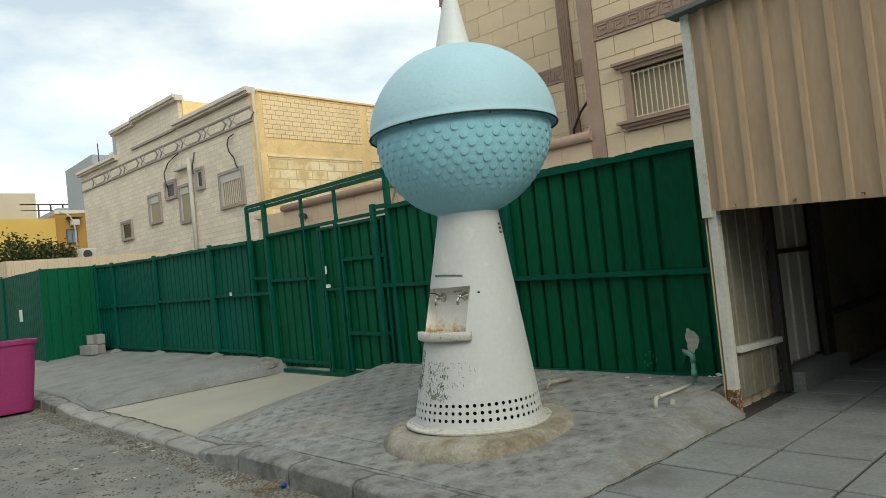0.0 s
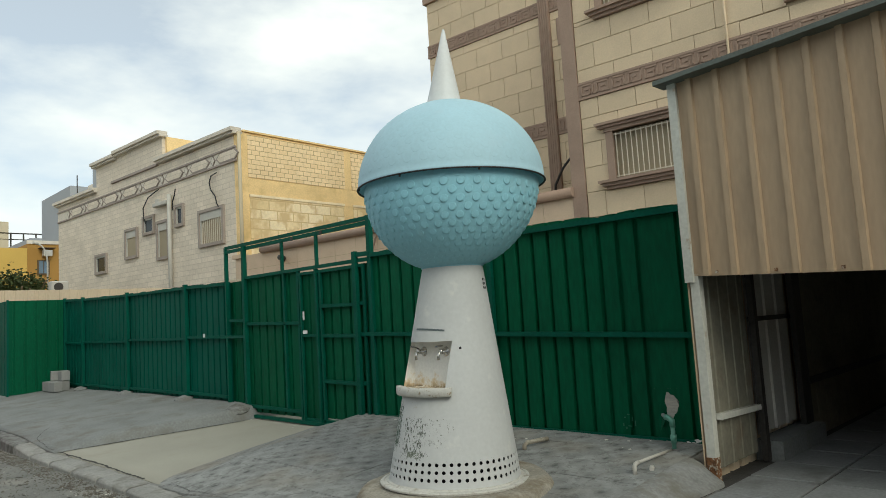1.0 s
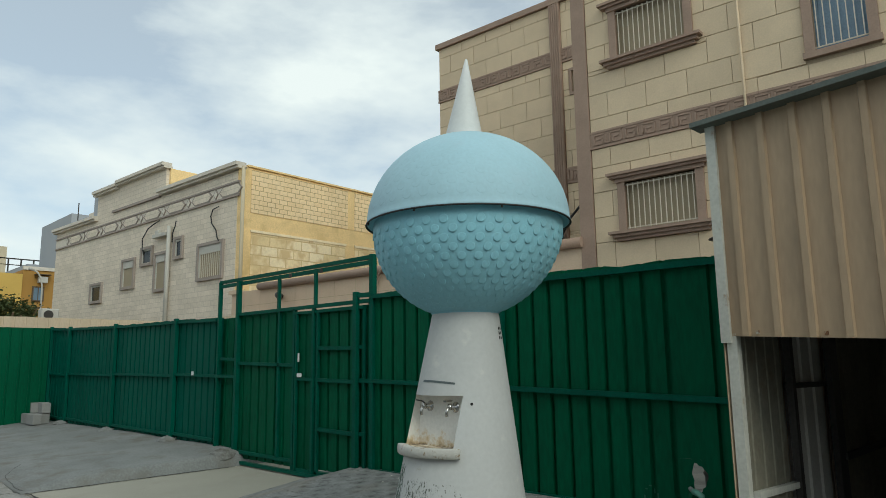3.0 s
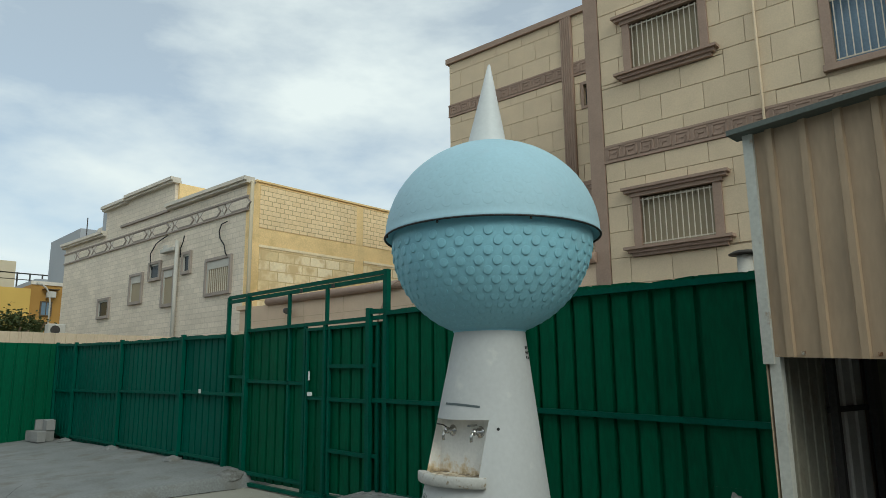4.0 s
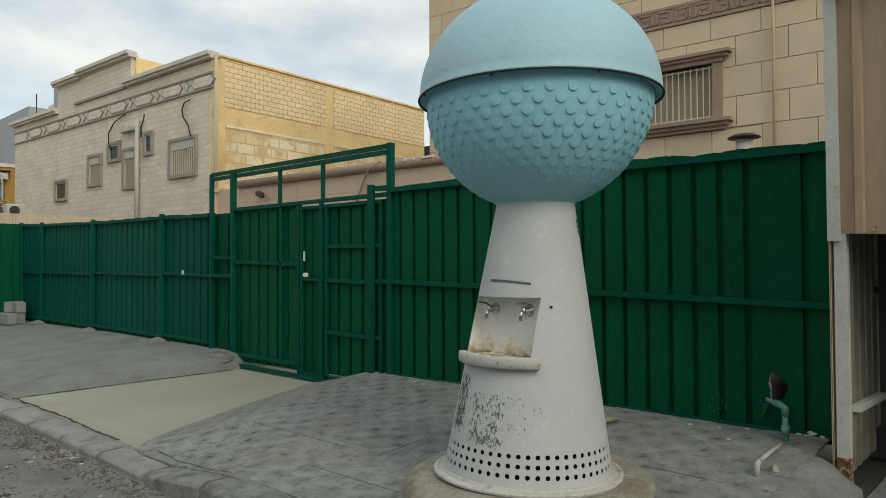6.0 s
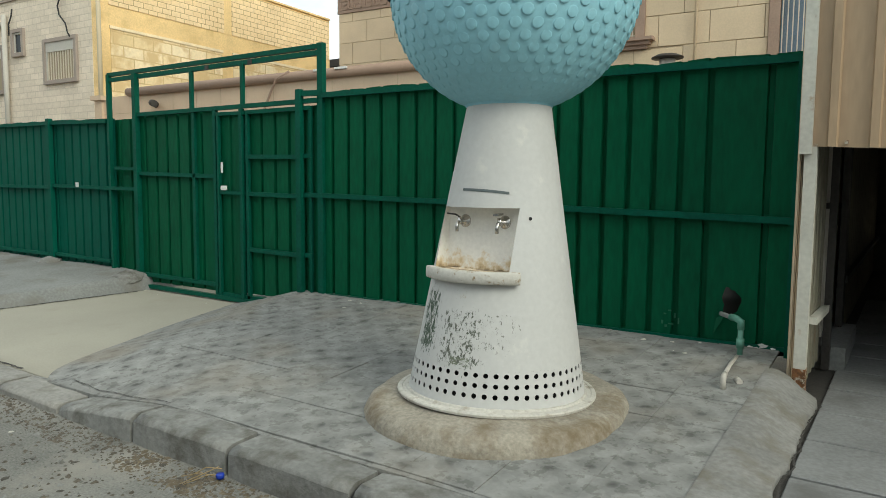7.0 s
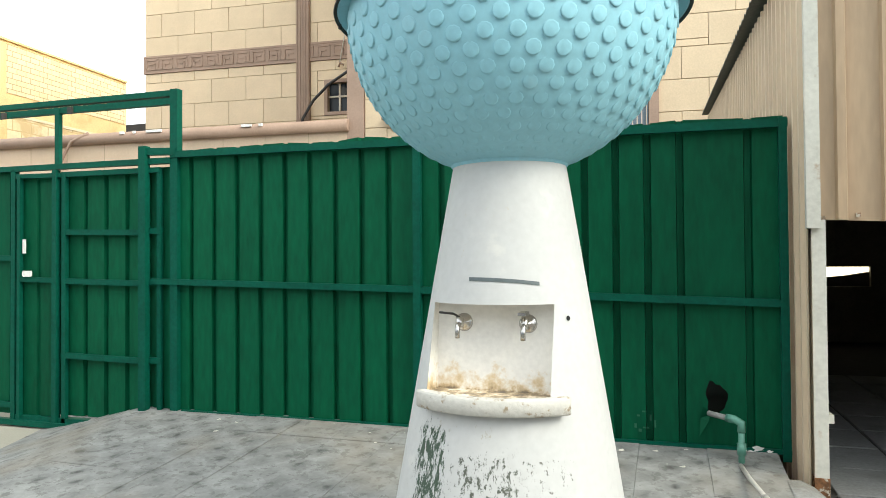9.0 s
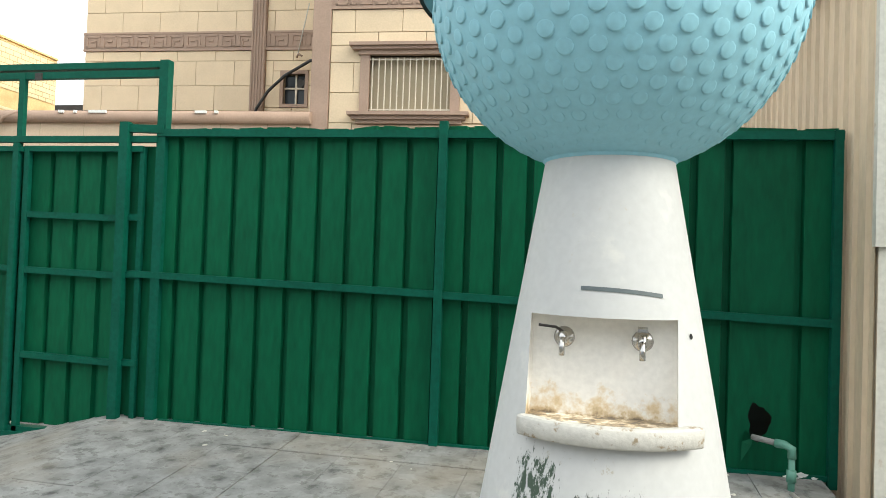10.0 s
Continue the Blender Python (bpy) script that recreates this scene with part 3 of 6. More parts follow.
def fountain():
    tower = thing("drinking_fountain", (TX, TY, 0.06), "white cone drinking fountain topped by a light blue ball and spike", "fountain")
    # concrete plinth, uneven and rounded
    bm = lathe([(0.835, -0.05), (0.828, 0.04), (0.815, 0.095), (0.795, 0.135), (0.768, 0.158), (0.73, 0.168), (0.67, 0.172), (0.5, 0.182)], 72, TX, TY)
    for v in bm.verts:
        d = Vector((v.co.x - TX, v.co.y - TY, 0))
        if d.length > 0.66:
            k = noise.noise(v.co * 1.7) * 0.045 + noise.noise(v.co * 7) * 0.012
            v.co += d.normalized() * k + Vector((0, 0, noise.noise(v.co * 4) * 0.012 + 0.075 * (v.co.y - TY) * 0.6))
    part("plinth", bm, M["concrete_old"], tower, "rounded stained concrete plinth")
    fl = part("flange", lathe([(0.616, 0.168), (0.62, 0.182), (0.614, 0.189), (0.592, 0.191), (0.587, 0.187), (0.565, 0.189), (0.56, 0.2), (0.53, 0.204)], 72, TX, TY), M["flange"], tower, "worn white flange ring")
    for f in fl.data.polygons:
        f.use_smooth = False
    # shell with a niche and, low down, a band of drilled holes
    zn0, zn1, half = 0.945, 1.322, 0.268
    z0h, dz, rows_h, count = 0.232, 0.0585, 3, 56
    ztop_h = z0h + dz * rows_h
    bm = bmesh.new()
    hole_r = 0.0152
    grid_v = {}

    def gv(a, b):
        key = (a % (2 * count), b)
        if key not in grid_v:
            grid_v[key] = bm.verts.new(on_cone(2 * math.pi * (a % (2 * count)) / (2 * count), z0h + dz * b / 2))
        return grid_v[key]

    for r in range(rows_h):
        for c in range(count):
            ring = [gv(2 * c + i, 2 * r + j) for i, j in ((0, 0), (1, 0), (2, 0), (2, 1), (2, 2), (1, 2), (0, 2), (0, 1))]
            zc, tc = z0h + dz * (r + 0.5), 2 * math.pi * (c + 0.5) / count
            inner, deep = [], []
            for i, j in ((-1, -1), (0, -1), (1, -1), (1, 0), (1, 1), (0, 1), (-1, 1), (-1, 0)):
                k = hole_r / math.hypot(i, j)
                th, z = tc + i * k / cone_r(zc), zc + j * k
                inner.append(bm.verts.new(on_cone(th, z)))
                deep.append(bm.verts.new(on_cone(th, z, -0.005)))
            for k in range(8):
                j = (k + 1) % 8
                bm.faces.new((ring[k], ring[j], inner[j], inner[k]))
                bm.faces.new((inner[k], inner[j], deep[j], deep[k]))
    # plain rings below and above the holes
    lower = [[bm.verts.new(on_cone(2 * math.pi * k / (2 * count), BASE_Z + 0.012)) for k in range(2 * count)], [gv(k, 0) for k in range(2 * count)]]
    for k in range(2 * count):
        j = (k + 1) % (2 * count)
        bm.faces.new((lower[0][k], lower[0][j], lower[1][j], lower[1][k]))
    part("perforated_band", bm, M["shell"], tower, "band of round drain holes")
    # black backing added inside the cone so the drain holes look shaded
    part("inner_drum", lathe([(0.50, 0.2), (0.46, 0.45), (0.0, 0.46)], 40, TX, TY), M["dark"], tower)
    bm = bmesh.new()
    zs = [ztop_h] + span(ztop_h + 0.02, zn0, 10) + span(zn0, zn1, 6)[1:] + span(zn1, NECK_Z, 12)[1:]
    n1, n2 = 18, 54
    rows = []
    for z in zs:
        a = math.asin(half / cone_r(z)) if half < cone_r(z) else radians(70)
        if z > zn1:
            a += (radians(43) - a) * min(1, (z - zn1) / 0.3)
        th = [FACE + a * (2 * i / n1 - 1) for i in range(n1 + 1)] + [FACE + a + (2 * math.pi - 2 * a) * i / n2 for i in range(1, n2)]
        rows.append([bm.verts.new(on_cone(t, z)) for t in th])
    m = n1 + n2
    for q, w, za, zb in zip(rows, rows[1:], zs, zs[1:]):
        for k in range(m):
            if k < n1 and za >= zn0 - 1e-4 and zb <= zn1 + 1e-4:
                continue
            f = bm.faces.new((q[k], q[(k + 1) % m], w[(k + 1) % m], w[k]))
            f.smooth = True
    shell = part("shell", bm, M["shell"], tower, "white painted cone with chipped and flaking patches")
    # niche lining: flat back, cheeks, top and floor, in the frame of the niche
    fwd = Vector((math.cos(FACE), math.sin(FACE), 0))
    side = Vector((-fwd.y, fwd.x, 0))
    c0 = Vector((TX, TY, 0))

    def nv(bm, u, d, z):
        return bm.verts.new(c0 + side * u + fwd * d + Vector((0, 0, z)))

    bm = bmesh.new()
    back = 0.205
    us = [half * (2 * i / n1 - 1) for i in range(n1 + 1)]

    def lip_d(u, z):
        return math.sqrt(max(cone_r(z) ** 2 - u * u, 0.0001))

    q = [nv(bm, s * half, back, z) for s, z in ((-1, zn0), (1, zn0), (1, zn1), (-1, zn1))]
    bm.faces.new(q)
    for zz in (zn0, zn1):
        for u0, u1 in zip(us, us[1:]):
            bm.faces.new((nv(bm, u0, back, zz), nv(bm, u1, back, zz), nv(bm, u1, lip_d(u1, zz), zz), nv(bm, u0, lip_d(u0, zz), zz)))
    for s in (-1, 1):
        bm.faces.new([nv(bm, s * half, d, z) for d, z in ((back, zn0), (lip_d(half, zn0), zn0), (lip_d(half, zn1), zn1), (back, zn1))])
    bmesh.ops.remove_doubles(bm, verts=bm.verts, dist=0.0005)
    niche = part("niche", bm, M["niche"], tower, "grimy recessed tap niche")
    # basin lip: a bowed trough edge in front of the niche
    bm = bmesh.new()
    prof = [(-0.02, 0.892), (0.050, 0.894), (0.057, 0.900), (0.061, 0.930), (0.060, 0.958), (0.054, 0.965), (0.02, 0.964), (-0.02, 0.955)]
    seg = []
    for i in range(25):
        th = FACE + radians(-36 + 82 * i / 24)
        ring = []
        for o, z in prof:
            w = 1 + 0.05 * noise.noise(Vector((i * 0.7, z * 30, o * 40)))
            ring.append(bm.verts.new(on_cone(th, z, 0) + Vector((math.cos(th), math.sin(th), 0)) * (o * w + (cone_r(0.916) - cone_r(z)))))
        seg.append(ring)
    for a, b in zip(seg, seg[1:]):
        for k in range(len(prof)):
            j = (k + 1) % len(prof)
            f = bm.faces.new((a[k], a[j], b[j], b[k]))
            f.smooth = k in (2, 3)
    bm.faces.new(seg[0]), bm.faces.new(seg[-1][::-1])
    bmesh.ops.recalc_face_normals(bm, faces=bm.faces)
    part("basin_lip", bm, M["lip"], tower, "chipped white basin edge with brown stains")
    # taps
    for u, lever in ((-0.145, True), (0.145, False)):
        tap = part("tap", lathe_to(c0, side, fwd, u, back, 1.235, [(0.0, 0.0), (0.040, 0.0), (0.040, 0.004), (0.034, 0.010), (0.014, 0.015), (0.012, 0.055), (0.0, 0.056)]), M["chrome"], tower, "chrome wall tap")
        p = c0 + side * u + fwd * (back + 0.06) + Vector((0, 0, 1.235))
        part("spout", tube([p, p + fwd * 0.02 + Vector((0, 0, -0.008)), p + fwd * 0.028 + Vector((0, 0, -0.03)), p + fwd * 0.026 + Vector((0, 0, -0.062))], 0.011, 10), M["chrome"], tap)
        part("body", tube([p + Vector((0, 0, -0.018)), p + Vector((0, 0, 0.0)), p + Vector((0, 0, 0.026))], 0.016, 10), M["chrome"], tap)
        if lever:
            part("lever", tube([p + Vector((0, 0, 0.024)), p - side * 0.025 + fwd * 0.01 + Vector((0, 0, 0.04)), p - side * 0.09 + fwd * 0.012 + Vector((0, 0, 0.045))], 0.0055, 6), M["steel"], tap)
        else:
            part("lever", beam(p + Vector((0, 0, 0.05)) - fwd * 0.01, p + Vector((0, 0, 0.046)) + fwd * 0.05, 0.012, 0.034), M["chrome"], tap)
    # dark strip above the niche, bolt hole and small vent holes
    bm = bmesh.new()
    th = [FACE + (-0.075 + 0.30 * i / 14) / cone_r(1.43) for i in range(15)]
    lo = [bm.verts.new(on_cone(t, 1.42 - 0.02 * (i / 14) ** 2, 0.003)) for i, t in enumerate(th)]
    hi = [bm.verts.new(on_cone(t, 1.435 - 0.02 * (i / 14) ** 2, 0.003)) for i, t in enumerate(th)]
    for k in range(14):
        bm.faces.new((lo[k], lo[k + 1], hi[k + 1], hi[k]))
    part("slot_strip", bm, M["slot"], tower, "thin dark grey strip")
    # each hole is a flat black disc, its inner shade put into the colour
    for t, z, r in [(radians(323), 1.262, 0.011)] + [(radians(18 + 7 * i), 1.745 + 0.036 * j, 0.0135) for i in range(2) for j in range(3)]:
        mid = on_cone(t, z, 0.002)
        s = Vector((-math.sin(t), math.cos(t), 0))
        up = Vector((-math.cos(t) * 0.16, -math.sin(t) * 0.16, 1)).normalized()
        bm = bmesh.new()
        bm.faces.new([bm.verts.new(mid + s * r * math.cos(a) + up * r * math.sin(a)) for a in (2 * math.pi * k / 10 for k in range(10))])
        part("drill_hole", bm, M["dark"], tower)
    part("collar", lathe([(NECK_R + 0.002, NECK_Z - 0.02), (NECK_R + 0.012, NECK_Z - 0.012), (NECK_R + 0.014, NECK_Z + 0.03)], 64, TX, TY), M["blue_low"], tower, "light blue collar")
    # ball
    R, ZC = 0.772, 2.672
    low = [(R * math.cos(a), ZC + R * math.sin(a)) for a in (radians(-70.2 + 67.2 * i / 24) for i in range(25))]
    low += [(R * 0.985, ZC + 0.03)]
    lower_ball = part("lower_ball", lathe(low, 96, TX, TY), M["blue_low"], tower, "blue lower half ball covered in raised round studs")
    DA, DB, ZR = R + 0.052, R - 0.003, ZC - 0.002
    up = [(DA - 0.012, ZR - 0.010), (DA + 0.006, ZR - 0.010), (DA + 0.008, ZR - 0.003)] + [(DA * math.cos(a), ZR + DB * math.sin(a)) for a in (radians(1 + 89 * i / 30) for i in range(30))] + [(0.0, ZR + DB)]
    upper_ball = part("upper_ball", lathe(up, 96, TX, TY), M["blue"], tower, "light blue upper half ball with faint round studs")
    part("rim_underside", lathe([(R * 0.985, ZR + 0.005), (R + 0.048, ZR - 0.011)], 96, TX, TY), M["blue_low"], tower, "light blue rim underside")
    # black ring holds the rubber edge and the shadow line under the rim
    part("rim", lathe([(R + 0.046, ZR - 0.009), (R + 0.05, ZR - 0.019), (R + 0.06, ZR - 0.021), (R + 0.064, ZR - 0.014), (R + 0.058, ZR - 0.007)], 96, TX, TY), M["cable"], tower, "thin black rubber rim edge drawn with its shadow line")
    for a in (285, 330, 240, 195):
        t = radians(a)
        p = Vector((TX + (R + 0.05) * math.cos(t), TY + (R + 0.05) * math.sin(t), ZR - 0.005))
        part("rim_clip", beam(p, p + Vector((0, 0, -0.03)), 0.012, 0.012), M["steel"], tower)
    # studs in staggered rows
    for host, name, rows_s, height, tilt in ((lower_ball, "studs", range(13), 0.0098, 0.0), (upper_ball, "faint_studs", range(12), 0.0009, 0.0)):
        bm = bmesh.new()
        n = 36
        for r in rows_s:
            lat = radians(-7.5 - 5.1 * r) if host is lower_ball else radians(8 + 6.0 * r)
            rise = height * ((1.0 if r < 5 else 1.0 - 0.075 * (r - 4)) if host is lower_ball else 1.0)
            sr = (0.0365 if host is lower_ball else 0.043) * (0.5 + 0.5 * math.cos(lat))
            for k in range(n):
                t = 2 * math.pi * (k + 0.5 * (r % 2)) / n
                nrm = Vector((math.cos(t) * math.cos(lat), math.sin(t) * math.cos(lat), math.sin(lat)))
                s = Vector((-math.sin(t), math.cos(t), 0))
                v = nrm.cross(s)
                c = Vector((TX, TY, ZC)) + nrm * (R - 0.002)
                if host is upper_ball:
                    c = Vector((TX + nrm.x * DA, TY + nrm.y * DA, ZR + nrm.z * DB)) - nrm * 0.001
                rings = []
                for rr, hh in ((1.0, -0.15), (0.95, 0.8), (0.78, 1.0)):
                    rings.append([bm.verts.new(c + (s * math.cos(a) + v * math.sin(a)) * sr * rr + nrm * rise * hh * (0.56 - 0.44 * math.sin(a))) for a in (2 * math.pi * i / 10 for i in range(10))])
                for q, w in zip(rings, rings[1:]):
                    for i in range(10):
                        f = bm.faces.new((q[i], q[(i + 1) % 10], w[(i + 1) % 10], w[i]))
                        f.smooth = True
                f = bm.faces.new(rings[-1])
                f.smooth = True
        ob = part(name, bm, M["blue_low"] if host is lower_ball else M["blue"], host)
        ob["kind"] = "stuff"
    for ob in (upper_ball, upper_ball.children[0]):
        ob.data.transform(Matrix(((1, 0, -0.032, 0.032 * ZR), (0, 1, -0.02, 0.02 * ZR), (0, 0, 1, 0), (0, 0, 0, 1))))
    sp = part("spike", lathe([(0.163, ZC + 0.74), (0.155, ZC + 0.78), (0.08, ZC + 1.14), (0.012, ZC + 1.475), (0.0, ZC + 1.49)], 40, TX, TY), M["white"], tower, "white cone spike")
    sp.data.transform(Matrix.Translation((-0.045, -0.035, 0)))
    # the whole fountain leans a little, away from the road
    seen = set()
    for ob in tower.children_recursive:
        if ob.type == "MESH" and ob.data.name not in seen:
            seen.add(ob.data.name)
            ob.data.transform(Matrix(((1, 0, -0.008, 0.0096), (0, 1, 0.078, -0.0936), (0, 0, 1, 0), (0, 0, 0, 1))))
            for v in ob.data.vertices:        # the foot rises a little towards the road
                v.co.z += 0.038 * max(0.0, TY - 0.075 - v.co.y) * min(1.0, max(0.0, (0.6 - v.co.z) / 0.3))
    return tower


def lathe_to(c0, side, fwd, u, d, z, prof, seg=16):
    """A small turned piece on the niche's back wall."""
    bm = lathe(prof, seg)
    m = Matrix.Translation(c0 + side * u + fwd * d + Vector((0, 0, z))) @ Matrix((( side.x, 0, fwd.x), (side.y, 0, fwd.y), (0, 1, 0))).to_4x4()
    bmesh.ops.transform(bm, matrix=m, verts=bm.verts)
    bmesh.ops.recalc_face_normals(bm, faces=bm.faces)
    return bm


fountain()


# ---- green fence beside the shed ----
def fence_right():
    f = thing("fence", (-5.0, FENCE_Y, 0.25), "dark green ribbed metal sheet fence with angle iron rails", "fence")
    y = FENCE_Y
    part("sheet", sheet(-7.266, -5.02, 0.2, 2.475, y, pitch=0.2275, start=-7.12, depth=0.042, jag=0.012, seed=3), M["green"], f)
    part("sheet", sheet(-5.04, -2.52, 0.21, 2.475, y + 0.004, pitch=0.2135, start=-4.87, depth=0.042, zb1=0.23, zt1=2.43, jag=0.012, seed=5, hole=(-2.95, 0.42, 0.72)), M["green"], f)
    part("post", beam((-5.05, y - 0.035, 0.2), (-5.05, y - 0.035, 2.5), 0.06, 0.05), M["green_rail"], f)
    part("post", beam((-2.53, y - 0.03, 0.2), (-2.53, y - 0.03, 2.42), 0.05, 0.05), M["green_rail"], f)
    part("top_rail", beam((-7.3, y - 0.028, 2.435), (-2.5, y - 0.028, 2.385), 0.055, 0.045), M["green_rail"], f)
    part("middle_rail", beam((-7.5, y - 0.03, 1.345), (-5.08, y - 0.03, 1.29), 0.05, 0.045), M["green_rail"], f)
    part("middle_rail", beam((-5.02, y - 0.03, 1.285), (-2.55, y - 0.03, 1.215), 0.05, 0.045), M["green_rail"], f)
    part("bottom_rail", beam((-7.2, y - 0.022, 0.235), (-2.5, y - 0.022, 0.255), 0.03, 0.03), M["green_rail"], f)
    return f


fence_right()


def gate():
    g = thing("gate", (-9.3, FENCE_Y, 0.0), "dark green metal sliding gate with a small door and overhead track", "gate")
    y = FENCE_Y
    G, S = M["green_rail"], M["green"]
    # overhead frame
    fr = part("overhead_frame", beam((-11.46, y, 3.0), (-7.24, y, 2.97), 0.05, 0.06), G, g, "green steel overhead track frame")
    part("track_bar", beam((-11.43, y - 0.01, 2.925), (-7.3, y - 0.01, 2.9), 0.055, 0.05), G, fr)
    part("post", beam((-11.43, y - 0.02, 0.1), (-11.43, y - 0.02, 3.0), 0.05, 0.06), G, fr)
    part("post", beam((-10.75, y - 0.04, 0.0), (-10.75, y - 0.04, 2.96), 0.075, 0.07), G, fr)
    part("post", beam((-7.27, y - 0.01, 0.2), (-7.27, y - 0.01, 3.0), 0.075, 0.07), G, fr)
    part("post", beam((-7.565, y - 0.06, 0.22), (-7.565, y - 0.06, 2.515), 0.075, 0.06), G, fr)
    part("link", beam((-7.56, y - 0.05, 2.47), (-7.25, y - 0.03, 2.46), 0.06, 0.05), G, fr)
    for x in (-9.54, -8.56):
        part("hanger", beam((x, y - 0.02, 2.4), (x, y - 0.02, 2.93), 0.05, 0.04), G, fr)
    for x, z in ((-8.4, 2.955), (-9.2, 2.96)):
        part("roller", boxes((x - 0.03, x + 0.03, y - 0.05, y - 0.036, z - 0.09, z - 0.03)), M["steel"], fr)
    # left leaf
    a = part("leaf", sheet(-10.72, -9.08, 0.1, 2.38, y, seed=7, jag=0.004, depth=0.036), S, g)
    part("leaf_rail", beam((-10.75, y - 0.03, 2.4), (-7.3, y - 0.03, 2.385), 0.05, 0.05), G, a)
    part("leaf_rail", beam((-10.72, y - 0.025, 1.6), (-9.08, y - 0.025, 1.555), 0.05, 0.04), G, a)
    part("leaf_rail", beam((-10.72, y - 0.025, 0.2), (-9.08, y - 0.025, 0.185), 0.05, 0.04), G, a)
    part("leaf_upright", beam((-9.5, y - 0.025, 0.2), (-9.5, y - 0.025, 2.38), 0.05, 0.04), G, a)
    part("leaf_upright", beam((-9.07, y - 0.03, 0.03), (-9.07, y - 0.03, 2.38), 0.05, 0.05), G, a)
    # small door
    d = part("door", sheet(-9.02, -8.58, 0.06, 2.3, y - 0.01, pitch=0.44, seed=8), S, g, "narrow green door leaf with white stickers")
    part("door_frame", beam((-9.03, y - 0.04, 2.32), (-8.5, y - 0.04, 2.31), 0.04, 0.04), G, d)
    part("door_frame", beam((-8.99, y - 0.045, 0.06), (-8.99, y - 0.045, 2.32), 0.035, 0.04), G, d)
    part("door_frame", beam((-8.56, y - 0.045, 0.05), (-8.56, y - 0.045, 2.36), 0.05, 0.05), G, d)
    part("door_rail", beam((-9.0, y - 0.045, 1.36), (-8.57, y - 0.045, 1.35), 0.045, 0.03), G, d)
    part("sticker", boxes((-8.955, -8.915, y - 0.0505, y - 0.046, 1.60, 1.73)), M["paper"], d)
    part("handle", boxes((-8.93, -8.82, y - 0.075, y - 0.066, 1.385, 1.44), bevel=0.01), M["paper"], d, "white painted lock plate")
    # right leaf with three rails
    b = part("leaf", sheet(-8.62, -7.6, 0.12, 2.33, y + 0.006, pitch=0.235, seed=9, jag=0.004, depth=0.036), S, g)
    for z in (1.78, 1.335, 0.66):
        part("leaf_rail", beam((-8.5, y - 0.03, z + 0.01), (-7.6, y - 0.03, z - 0.01), 0.05, 0.035), G, b)
        part("leaf_rail", beam((-7.53, y - 0.027, z), (-7.405, y - 0.027, z), 0.05, 0.035), G, b)
    part("leaf_upright", beam((-8.47, y - 0.03, 0.06), (-8.47, y - 0.03, 2.33), 0.045, 0.04), G, b)
    part("leaf_rail", beam((-8.5, y - 0.033, 2.315), (-7.42, y - 0.033, 2.31), 0.045, 0.03), G, b)
    part("leaf_upright", beam((-7.43, y - 0.02, 0.2), (-7.43, y - 0.02, 2.33), 0.04, 0.035), G, b)
    part("leaf", sheet(-7.68, -7.26, 0.12, 2.34, y + 0.02, seed=10), S, g)
    part("sill_plate", boxes((-9.05, -7.62, y - 0.05, y + 0.03, 0.02, 0.1)), G, g)
    part("ground_track", beam((-10.8, y - 0.05, 0.045), (-7.6, y - 0.05, 0.03), 0.05, 0.06), G, g)
    return g


gate()


